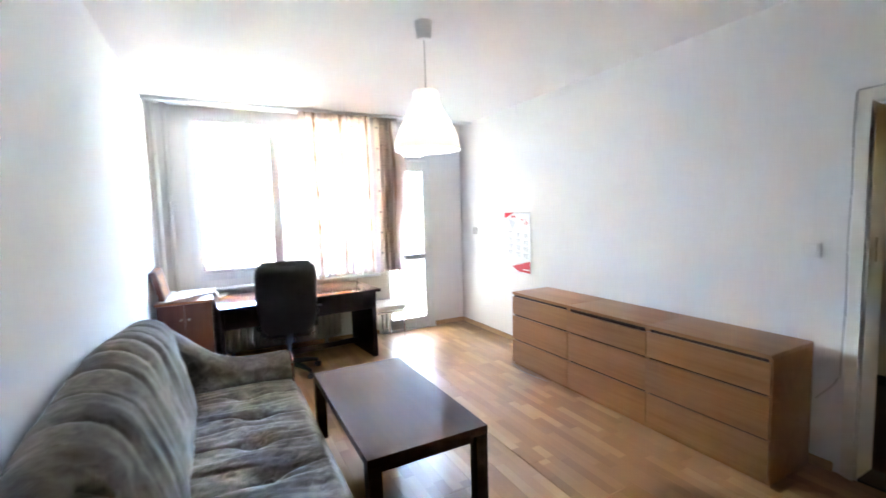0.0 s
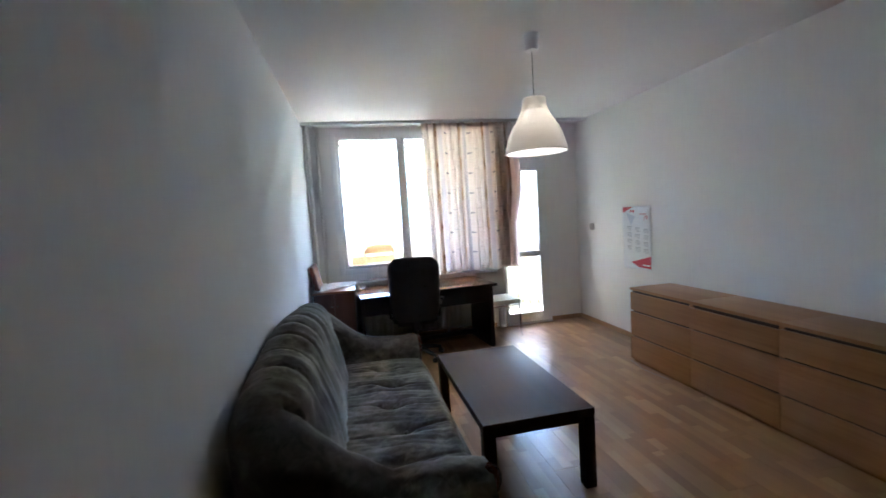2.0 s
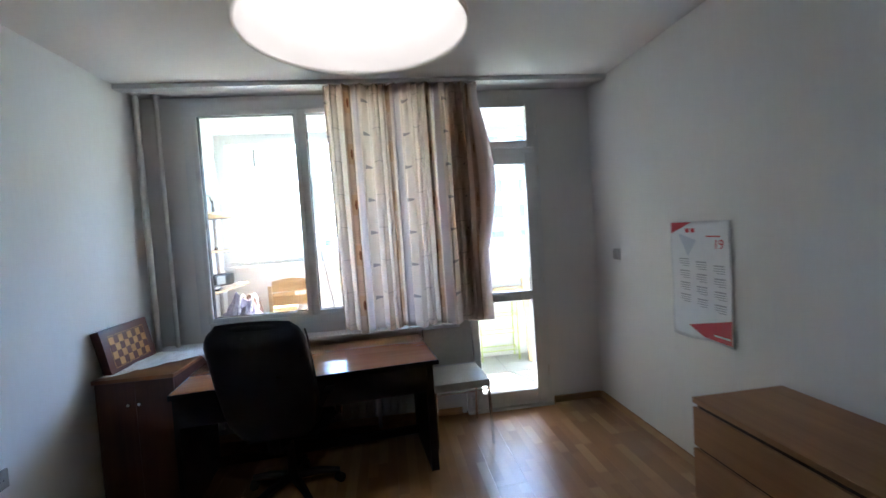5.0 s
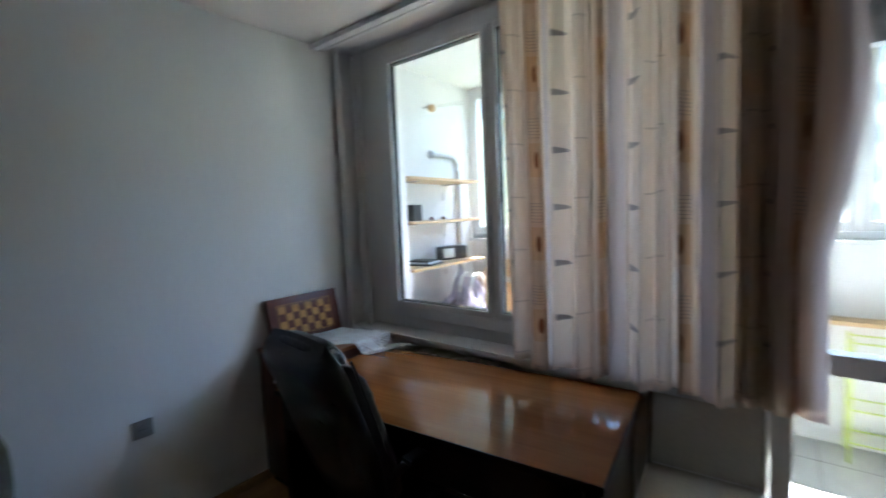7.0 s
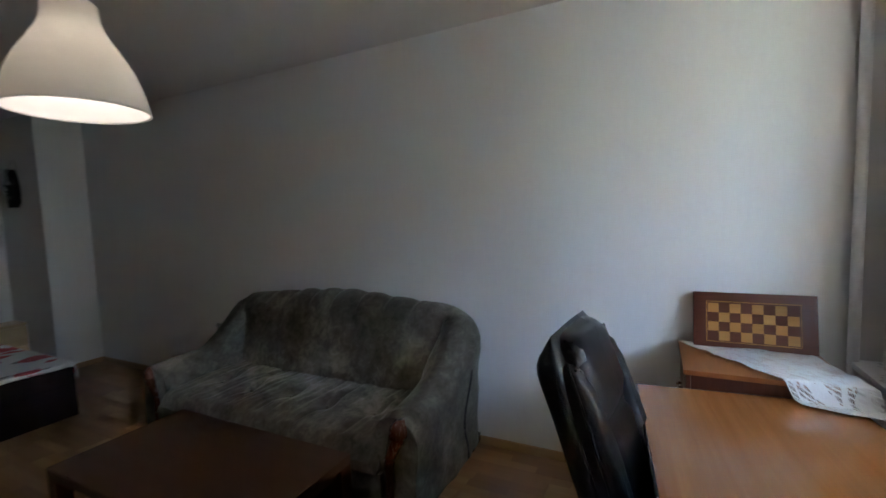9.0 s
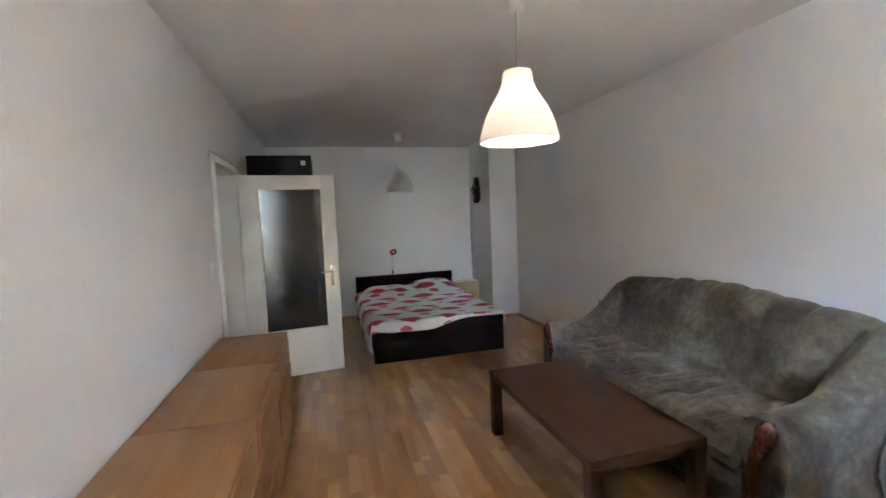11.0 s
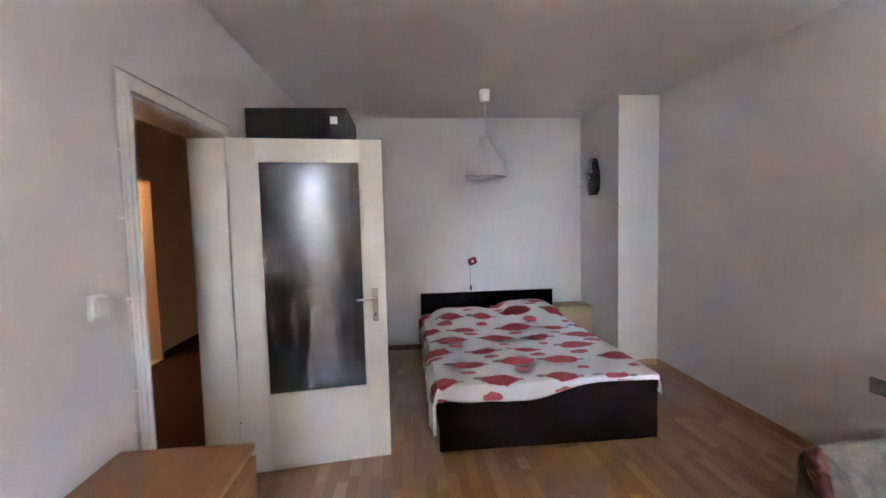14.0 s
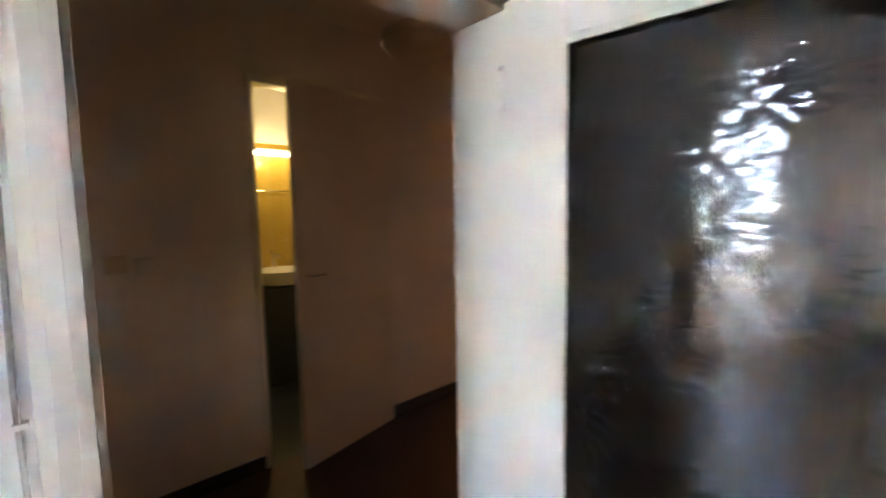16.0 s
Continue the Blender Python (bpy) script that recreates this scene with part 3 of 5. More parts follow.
part("strike_plate", box(XR + 0.07, 1.8262, 1.20, XR + 0.095, 1.8285, 1.33), BRASSY, casing)

door = thing("door_1", "cream painted door with a rippled glass panel, standing open", "door", (3.525, 1.0, 0.01), 187.5, kind="structure")
bm = bmesh.new()
W_, T_, Z_ = 0.882, 0.04, 2.005
cuboid(bm, 0, 0, 0, 0.155, T_, Z_, 0.004)
cuboid(bm, 0.752, 0, 0, W_, T_, Z_, 0.004)
cuboid(bm, 0.155, 0.0008, 0, 0.752, T_ - 0.0008, 0.465, 0.003)
cuboid(bm, 0.155, 0.0008, 1.878, 0.752, T_ - 0.0008, Z_, 0.003)
leaf = part("door_leaf", bm, PAINT, door)
for y0 in (-0.003, T_ - 0.007):
    bead = ring(bmesh.new(), 0.147, 0.457, 0.76, 1.886, 0.02, y0, y0 + 0.01, 0.003)
    part("glazing_bead", bead, PAINT, door)
part("glass_panel", box(0.152, 0.016, 0.462, 0.755, 0.022, 1.881), RIPPLE, door, "grey rippled cathedral glass", smooth=False)
for side in (-1, 1):
    y = -0.004 if side < 0 else T_ + 0.0
    plate = part("handle_plate", box(0.795, y, 0.88, 0.832, y + 0.004, 1.09, bevel=0.002), BRASSY, door)
    yo = -0.045 if side < 0 else T_ + 0.045
    lever = tube(bmesh.new(), [(0.813, T_ / 2, 1.03), (0.813, yo, 1.03), (0.79, yo, 1.031), (0.70, yo, 1.026)], 0.009, 10)
    part("door_handle", lever, CHROME, door, "worn metal lever handle")
    part("keyhole", box(0.809, y - 0.001 if side < 0 else y + 0.004, 0.915, 0.817, y if side < 0 else y + 0.005, 0.935), BLACK, plate)
for z in (0.22, 1.74):
    part("hinge", tube(bmesh.new(), [(-0.004, -0.006, z), (-0.004, -0.006, z + 0.1)], 0.008), PAINT, door)
    part("hinge_pin", tube(bmesh.new(), [(-0.004, -0.006, z + 0.101), (-0.004, -0.006, z + 0.112)], 0.006), CHROME, door)

# ---- hall, bathroom and kitchen behind the door ----
XH = 5.33
setting("hall_floor", box(XR + 0.19, -2.6, -0.1, XH, 2.6, 0.0), CARPET, "dark reddish brown hall floor", "floor")
setting("wall_hall", wall_along_y(bmesh.new(), XH, XH + 0.1, -2.6, 2.6, H, [(0.125, 0.985, 0, 2.26), (-1.50, -0.66, 0, 2.06)]), HALL_WALL, "dim cream hall wall with two openings", "wall")
setting("wall_hall_end", box(XR + 0.19, -2.7, 0, XH + 0.1, -2.6, H), HALL_WALL, "dim hall end wall", "wall")
setting("wall_hall_near", box(XR + 0.19, 2.6, 0, XH + 0.1, 2.7, H), HALL_WALL, "dim hall wall", "wall")
setting("wall_hall_side", box(XR + 0.1901, -2.6, 0, XR + 0.193, YB - 0.2, H), HALL_WALL, "dim hall wall", "wall")
for ya, yb in ((-2.6, -1.50), (-0.66, 0.09), (1.02, 2.6)):
    setting("baseboard", box(XH - 0.015, ya, 0, XH - 0.0005, yb, 0.08, bevel=0.003), DARK_BASE, "black hall plinth", "baseboard")
trim = thing("door_frame_2", "painted frame of the bathroom door", "door frame", kind="structure")
bm = bmesh.new()
cuboid(bm, XH - 0.012, 0.986, 0, XH + 0.1, 1.02, 2.30, 0.003)
cuboid(bm, XH - 0.012, 0.09, 0, XH + 0.1, 0.124, 2.30, 0.003)
cuboid(bm, XH - 0.012, 0.125, 2.24, XH + 0.1, 0.985, 2.30, 0.003)
part("jamb", bm, PAINT, trim)
bdoor = thing("door_3", "plain cream flush bathroom door standing ajar", "door", (XH - 0.014, 0.13, 0.012), 102, kind="structure")
part("door_leaf", box(0, 0, 0, 0.75, 0.04, 2.22, bevel=0.004), PAINT, bdoor)
part("door_handle", tube(bmesh.new(), [(0.70, 0.03, 1.14), (0.70, 0.085, 1.14), (0.60, 0.085, 1.14)], 0.008), CHROME, bdoor)
trim = thing("door_frame_3", "painted frame of the lit kitchen opening", "door frame", kind="structure")
bm = bmesh.new()
cuboid(bm, XH - 0.012, -0.695, 0, XH + 0.11, -0.661, 2.05, 0.003)
cuboid(bm, XH - 0.012, -1.499, 0, XH + 0.11, -1.465, 2.05, 0.003)
cuboid(bm, XH - 0.012, -1.465, 2.02, XH + 0.11, -0.695, 2.059, 0.003)
part("jamb", bm, PAINT, trim)
edoor = thing("door_4", "dark brown flush door in the hall", "door", kind="structure")
part("door_leaf", box(4.35, -2.599, 0.01, 5.2, -2.57, 2.05, bevel=0.004), DESK_DARK, edoor)
part("door_handle", tube(bmesh.new(), [(5.12, -2.58, 1.05), (5.12, -2.52, 1.05), (5.02, -2.52, 1.05)], 0.008), CHROME, edoor)
# shells of the two lit rooms
bm = bmesh.new()
cuboid(bm, 6.95, -0.3, 0, 7.05, 1.9, H)
cuboid(bm, XH + 0.1, -0.30, 0, 6.95, -0.25, H)
cuboid(bm, XH + 0.1, 1.75, 0, 6.95, 1.85, H)
setting("wall_bathroom", bm, MUSTARD, "mustard yellow tiled bathroom walls", "wall")
setting("bathroom_floor", box(XH, -0.3, -0.1, 7.05, 1.9, 0.0), TEAL, "dark bathroom floor", "floor")
setting("wall_bathroom_upper", box(6.94, -0.24, 2.16, 6.949, 1.74, H), WALL, "white band above the tiles", "wall")
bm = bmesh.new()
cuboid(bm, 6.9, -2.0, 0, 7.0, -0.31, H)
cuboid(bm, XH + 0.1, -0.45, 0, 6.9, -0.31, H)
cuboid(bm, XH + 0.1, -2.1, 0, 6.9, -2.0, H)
setting("wall_kitchen", bm, KITCHEN_GLOW_WALL, "cream kitchen walls with warm lamp glow put into their colour", "wall")
setting("kitchen_floor", box(XH, -2.1, -0.1, 7.0, -0.31, 0.0), KITCHEN_TILE, "beige kitchen floor tiles", "floor")
setting("kitchen_threshold", box(XH - 0.002, -1.464, 0, XH + 0.1, -0.696, 0.012), PAINT, "painted threshold", "trim")

# ---- sofa ----
def smooth_step(a, b, x):
    t = min(max((x - a) / (b - a), 0), 1)
    return t * t * (3 - 2 * t)


def sofa():
    top = thing("sofa", "grey-green crushed velour sofa with camel back and wooden arm trim", "sofa")
    Y0, Y1, XB, XF, R = 2.0, 4.14, 0.045, 0.98, 0.16
    # centre line of the padded shell, from one arm tip round the back to the other
    off = 0.13
    path = []
    straight = XF - 0.03 - (XB + R)
    for k in range(15):
        path.append(Vector((XF - 0.03 - straight * k / 14, Y0 + off, 0)))
    for k in range(1, 9):
        a = math.pi * 0.5 * k / 8
        r = R - 0.0
        path.append(Vector((XB + off + (r - 0.0) * (1 - math.sin(a)) + 0.0, Y0 + off + r * (1 - math.cos(a)), 0)) + Vector((R - off - r + 0.0, 0, 0)) * (1 - k / 8))
    y_from, y_to = Y0 + off + R, Y1 - off - R
    for k in range(1, 131):
        path.append(Vector((XB + off, y_from + (y_to - y_from) * k / 130, 0)))
    half = path[:23]
    for p in reversed(half):
        path.append(Vector((p.x, Y0 + Y1 - p.y, 0)))
    n = len(path)
    length = [0.0]
    for a, b in zip(path, path[1:]):
        length.append(length[-1] + (b - a).length)
    total = length[-1]
    sec = 26

    def place(i, j):
        p = path[i]
        a, b = path[max(i - 1, 0)], path[min(i + 1, n - 1)]
        d = (b - a).normalized()
        inward = Vector((d.y, -d.x, 0))
        if inward.dot(Vector((0.6, (Y0 + Y1) / 2, 0)) - p) < 0:
            inward = -inward
        side = min(length[i], total - length[i])
        back = smooth_step(0.55, 1.2, side)
        mid = smooth_step(0.9, 1.75, side)
        h = 0.60 + 0.357 * smooth_step(0.32, 0.92, side) + 0.05 * mid
        thick = 0.122 + 0.03 * back
        rib = abs(math.sin(math.pi * (length[i] - total / 2) / 0.21 + 0.25 * noise.noise(Vector((length[i] * 2.5, 0.3, j * 0.06)))))
        puff = (0.034 * rib ** 0.42 - 0.020) * smooth_step(0.62, 1.3, side)
        lean = 0.10 * back
        # section: outer foot, outer side, rolled top, inner side down to the seat
        t = j / sec
        if t < 0.3:
            q = t / 0.3
            o, z = -thick * (0.86 + 0.14 * q), 0.09 + (h - thick - 0.09) * q
        elif t < 0.68:
            q = (t - 0.3) / 0.38 * math.pi
            o, z = -thick * math.cos(q), h - thick + (thick + puff) * math.sin(q)
        else:
            q = (t - 0.68) / 0.32
            o, z = thick + (0.075 * back - 0.01) * math.sin(q * math.pi * 0.6), h - thick - (h - thick - 0.30) * q
        if t > 0.4:
            o += puff * 1.1 * (1 - 0.8 * min(1.0, max(0.0, (t - 0.5) / 0.28)))
        o -= lean * max(0, (z - 0.45)) * (1 if t > 0.3 else 0.35)
        wob = noise.noise(Vector((p.x * 4, p.y * 4, z * 5))) * 0.010 + noise.noise(Vector((p.x * 11, p.y * 11, z * 9 + 5))) * 0.004
        wob += 0.009 * noise.noise(Vector((length[i] * 13 + 3 * z, z * 2.2, 9))) + 0.0035 * abs(noise.noise(Vector((length[i] * 34, z * 5, 2))))
        # small gathered folds where arm and back meet
        fold = math.exp(-((side - 0.62) / 0.16) ** 2) * 0.009 * math.sin(z * 60 + side * 40 + 3 * noise.noise(Vector((z * 6, side * 7, 0))))
        w = p + inward * (o + wob + (fold if t > 0.45 else 0))
        tip = 1 - smooth_step(0.0, 0.05, side)
        return (max(0.022, w.x - tip * 0.012), w.y, z + wob - tip * 0.015)

    bm = bmesh.new()
    grid = [[bm.verts.new(place(i, j)) for j in range(sec + 1)] for i in range(n)]
    for i in range(n - 1):
        for j in range(sec):
            bm.faces.new((grid[i][j], grid[i + 1][j], grid[i + 1][j + 1], grid[i][j + 1]))
    for row in (grid[0], grid[-1]):
        bm.faces.new(row)
    part("backrest", bm, VELOUR, top, "ribbed velour back and rolled arms")

    # seat cushion with pulled tufts
    tufts = [(0.66 + 0.03 * (k % 2), Y0 + 0.44 + k * 0.316) for k in range(5)]
    xa, xb, ya, yb = 0.22, XF, Y0 + 0.215, Y1 - 0.215

    def seat_at(u, v):
        x, y = xa + (xb - xa) * u, ya + (yb - ya) * v
        edge = min(v, 1 - v) * (yb - ya)
        front = (1 - u) * (xb - xa)
        z = 0.435 + 0.02 * smooth_step(0, 0.3, front) - 0.075 * (1 - smooth_step(0, 0.075, front)) ** 2 - 0.05 * (1 - smooth_step(0, 0.05, edge)) ** 2
        for tx, ty in tufts:
            d2 = ((x - tx) / 0.09) ** 2 + ((y - ty) / 0.055) ** 2
            z -= 0.038 * math.exp(-d2)
            bend = ty + 0.035 * math.sin((x - tx) * 7) * (1 if ty < 3.0 else -1)
            z -= 0.016 * math.exp(-((y - bend) / 0.011) ** 2) * math.exp(-abs(x - tx) * 3.2) * smooth_step(0.0, 0.1, front)
            z += 0.010 * math.exp(-((y - ty) / 0.03) ** 2) * math.sin((x - tx) * 26) * math.exp(-abs(x - tx) * 3)
        run = y * 24 + 1.6 * noise.noise(Vector((x * 3, y * 3, 0)))
        z += (0.0065 * (abs(math.sin(run)) ** 0.45 - 0.7) + 0.004 * (abs(math.sin(run * 2.3 + x * 3)) ** 0.6 - 0.6)) * smooth_step(0.0, 0.16, front)
        z += 0.010 * noise.noise(Vector((x * 6, y * 6, 2)))
        return (x + 0.012 * (1 - smooth_step(0.3, 1, z / 0.44)), y, z)

    bm = bmesh.new()
    grid = sheet(bm, 44, 190, seat_at)
    rim = [g[0] for g in grid] + grid[-1][1:] + [g[-1] for g in grid[-2::-1]] + grid[0][-2:0:-1]
    low = [bm.verts.new((v.co.x, v.co.y, 0.31)) for v in rim]
    for k in range(len(rim)):
        m = (k + 1) % len(rim)
        bm.faces.new((rim[k], rim[m], low[m], low[k]))
    part("seat_cushion", bm, VELOUR, top, "button-tufted velour seat cushion")
    for tx, ty in tufts:
        b = bmesh.new()
        bmesh.ops.create_uvsphere(b, u_segments=10, v_segments=6, radius=0.011, matrix=Matrix.Translation((tx, ty, 0.424)))
        part("button", b, VELOUR, top)
    part("front_panel", box(XF - 0.06, Y0 + 0.2, 0.11, XF - 0.012, Y1 - 0.2, 0.309, bevel=0.01), VELOUR, top)
    part("base_rail", box(0.06, Y0 + 0.05, 0.05, XF - 0.015, Y1 - 0.05, 0.108, bevel=0.008), MAHOGANY, top)
    for x in (0.12, XF - 0.07):
        for y in (Y0 + 0.1, Y1 - 0.1):
            part("foot", lathe(bmesh.new(), [(0.022, 0.0), (0.03, 0.012), (0.034, 0.03), (0.026, 0.0505)], 14, (x, y, 0), True), MAHOGANY, top)
    # curved wooden scroll on each arm front
    for y, s in ((Y0 + off, -1), (Y1 - off, 1)):
        pts, fat = [], []
        for k in range(25):
            q = k / 24
            pts.append((XF - 0.052 + 0.012 * math.sin(q * math.pi), y - s * (0.055 - 0.085 * smooth_step(0.55, 1.0, q) - 0.02 * math.sin(q * math.pi)), 0.03 + 0.555 * q))
            fat.append(1.1 - 0.35 * math.sin(min(1, q / 0.75) * math.pi) + 0.55 * math.exp(-((q - 0.9) / 0.1) ** 2) - 0.75 * max(0, q - 0.95) / 0.05)
        part("arm_trim", tube(bmesh.new(), pts, 0.03, 12, taper=fat), MAHOGANY, top, "dark mahogany scroll trim")
        seam = [(0.34 + 0.10 * math.sin(k / 14 * math.pi) ** 2 - 0.05 * k / 14, y + s * (0.112 + 0.016 * min(1, k / 6)), 0.09 + 0.52 * k / 14) for k in range(15)]
        part("piping", tube(bmesh.new(), seam, 0.006, 6), DARK_BASE, top, "dark piping cord")
    return top


sofa()


# ---- coffee table ----
def coffee_table():
    t = thing("coffee_table", "low dark walnut-brown coffee table with square legs", "table", (1.385, 3.25, 0))
    w, l = 0.315, 0.605
    part("tabletop", box(-w, -l, 0.405, w, l, 0.45, bevel=0.003), TABLE_WOOD, t)
    for x in (-1, 1):
        for y in (-1, 1):
            part("leg", box(*sorted((x * (w - 0.001), x * (w - 0.066)))[:1], *sorted((y * (l - 0.001), y * (l - 0.066)))[:1], 0,
                            sorted((x * (w - 0.001), x * (w - 0.066)))[1], sorted((y * (l - 0.001), y * (l - 0.066)))[1], 0.4045, bevel=0.003), TABLE_WOOD, t)
    for y in (-1, 1):
        part("apron", box(-w + 0.067, min(y * (l - 0.03), y * (l - 0.05)), 0.36, w - 0.067, max(y * (l - 0.03), y * (l - 0.05)), 0.4045, bevel=0.002), TABLE_WOOD, t)
    return t


coffee_table()


# ---- chests of drawers ----
def chest(at, turn, loose):
    """loose: the row whose drawer stands a little short of the neighbouring chest."""
    t = thing("chest_of_drawers", "oak veneer chest with three handleless drawers, against the wall", "chest of drawers", at, turn, "row of chests")
    d, w, h = 0.455, 0.7445, 0.73
    part("top", box(-0.002, 0, h - 0.024, d, w, h, bevel=0.0025), CHEST_WOOD, t)
    for y in (0, w - 0.022):
        part("side_panel", box(0.022, y, 0.0, d, y + 0.022, h - 0.0245, bevel=0.002), CHEST_WOOD, t)
    part("carcass", box(0.03, 0.0225, 0.01, d - 0.004, w - 0.0225, h - 0.025), CHEST_GAP_SHADE, t)
    part("plinth", box(0.024, 0.0225, 0.0, 0.0295, w - 0.0225, 0.05), CHEST_WOOD, t)
    zs = (0.035, 0.268, 0.512, 0.700)
    for k, (a, b) in enumerate(zip(zs, zs[1:])):
        gap = 0.005 if k == loose else 0.0003
        out = 0.004 * ((k * 2 + loose) % 3)
        part("drawer_front", box(-out, 0.0003, a, 0.0215 - out, w - gap, b - (0.022 if loose == 1 and k == 2 else 0.015), bevel=0.0018), CHEST_WOOD, t)
        # strip behind the gap, coloured dark for the shadow line between drawers
        part("grip_lip", box(0.012, 0.0225, b - 0.0148, 0.0215, w - 0.0225, b - 0.002), CHEST_GAP_SHADE, t)
    return t


chest((3.082, 2.037, 0), 0, 0)
chest((3.0815, 2.037 + 0.7449, 0), 0, 1)
chest((3.083, 2.037 + 1.4925, 0), 0.2, -1)
cord = [(3.545, 2.0 + 0.02, 0.40), (3.54, 1.99, 0.44), (3.54, 1.945, 0.50), (3.545, 1.918, 0.56), (3.546, 1.914, 0.75), (3.546, 1.909, 1.0), (3.546, 1.914, 1.3), (3.547, 1.908, 1.6),
        (3.547, 1.913, 1.9), (3.547, 1.908, 2.08), (3.547, 1.90, 2.098), (3.547, 1.5, 2.104), (3.547, 1.1, 2.099), (3.547, 0.88, 2.101)]
cable = thing("cable", "thin grey cable clipped round the door frame", "cable")
part("cord", tube(bmesh.new(), cord, 0.0035, 6), CABLE, cable)
for y, z in ((1.910, 0.9), (1.911, 1.25), (1.910, 1.55), (1.911, 1.8), (1.7, 2.102), (1.3, 2.102)):
    part("clip", box(3.5405, y - 0.008, z - 0.004, 3.5545, y + 0.008, z + 0.004, bevel=0.002), WHITE, cable)
part("cord", tube(bmesh.new(), [(3.07, 4.29, 0.0045), (3.06, 4.2, 0.0045), (3.02, 4.05, 0.0045), (3.035, 3.9, 0.0045), (3.06, 3.75, 0.0045)], 0.003, 6), CABLE, cable)


# ---- desk with side cabinet ----
def desk():
    t = thing("desk", "writing desk with glossy orange-brown top and black panels", "desk", (0.525, 5.03, 0), 5.7)
    part("tabletop", box(0, 0, 0.717, 1.515, 0.755, 0.745, bevel=0.003), DESK_TOP, t)
    part("edge_band", box(-0.006, -0.006, 0.715, 1.521, -0.0005, 0.7445, bevel=0.002), DESK_DARK, t)
    part("edge_band", box(-0.006, 0.0, 0.7155, -0.0005, 0.755, 0.7445, bevel=0.002), DESK_DARK, t)
    part("edge_band", box(1.5155, 0.0, 0.7155, 1.521, 0.755, 0.7445, bevel=0.002), DESK_DARK, t)
    part("apron", box(0.03, 0.02, 0.545, 1.445, 0.04, 0.7165, bevel=0.002), DESK_DARK, t)
    part("side_panel", box(0.0, 0.03, 0, 0.03, 0.70, 0.7165, bevel=0.002), DESK_DARK, t)
    part("side_panel", box(1.445, 0.07, 0, 1.495, 0.68, 0.7165, bevel=0.002), DESK_DARK, t)
    part("foot_rail", box(0.03, 0.5, 0.06, 1.445, 0.52, 0.12, bevel=0.002), DESK_DARK, t)
    return t


desk()


def side_cabinet():
    t = thing("cabinet", "red-brown veneer low cabinet beside the desk in the corner", "cabinet", (0.035, 5.22, 0))
    w, d, h = 0.43, 0.56, 0.815
    part("body", box(0, 0.02, 0.05, w, d, h - 0.0225, bevel=0.002), CABINET_RED, t)
    part("top", box(-0.008, -0.01, h - 0.022, w + 0.008, d + 0.004, h, bevel=0.003), CABINET_TOP, t)
    for x0, x1, hx in ((0.002, w / 2 - 0.002, w / 2 - 0.03), (w / 2 + 0.002, w - 0.002, w / 2 + 0.03)):
        dr = part("door", box(x0, 0.0, 0.055, x1, 0.019, h - 0.025, bevel=0.002), CABINET_RED, t)
        part("knob", lathe(bmesh.new(), [(0.004, 0), (0.006, 0.012), (0.011, 0.018), (0.009, 0.025)], 12, (0, 0, 0), True), CHROME, dr).matrix_local = pose(hx, 0.0, 0.66, 90, 0, 0)
    part("plinth", box(0.01, 0.03, 0.0, w - 0.01, d - 0.01, 0.0495), DESK_DARK, t)
    return t


side_cabinet()


def chess_box():
    t = new("chess_box")
    t.empty_display_size = 0.1
    t.matrix_world = pose(0.108, 5.275, 0.822, 0, -12, 0)
    tagged(t, "folded mahogany chess box leaning on the wall", "chess box")
    part("case", box(-0.05, 0, 0, 0, 0.495, 0.272, bevel=0.005), CHESS, t)
    part("inlay", ring(bmesh.new(), 0.055, 0.028, 0.435, 0.228, 0.004, 0, 0.0012, 0), SQUARE_L, t).matrix_local = pose(0.0, 0, 0, 0, 0, 90)
    s = 0.0455
    made = {}
    for i in range(8):
        for j in range(4):
            dark = (i + j) % 2 == 0
            if dark not in made:
                made[dark] = to_mesh("square", box(0, 0, 0, 0.0014, s - 0.0004, s - 0.0004), SQUARE_D if dark else SQUARE_L, False)
            q = new("square", made[dark])
            q.parent = t
            q.location = (0.0002, 0.063 + i * s, 0.036 + j * s)
    return t


chess_box()


def doily():
    """A lace cloth lying over the cabinet and spilling onto the desk."""
    bm = bmesh.new()

    def at(u, v):
        x = 0.06 + 0.06 * v + (0.48 + 0.03 * v) * u
        y = 5.20 + 0.54 * v + (0.40 - 0.26 * v) * u
        z = 0.823
        drop = smooth_step(0.482, 0.525, x)
        z = z * (1 - drop) + 0.753 * drop
        over = smooth_step(5.155, 5.12, y) if y < 5.155 else 0
        z -= over * 0.05
        z += 0.007 * (1 - drop * 0.4) * abs(noise.noise(Vector((x * 13, y * 7, 1)))) + 0.006 * max(0, math.sin(x * 26 + y * 17 + 2 * noise.noise(Vector((x * 4, y * 4, 7)))))
        return (x, y, z)

    sheet(bm, 60, 60, at, lambda u, v: (u * 0.5, v * 0.55))
    return thicken(solo("lace_cloth", bm, LACE, "crumpled white lace cloth spread over cabinet and desk corner", "tablecloth"), 0.0015, 1.0)


doily()


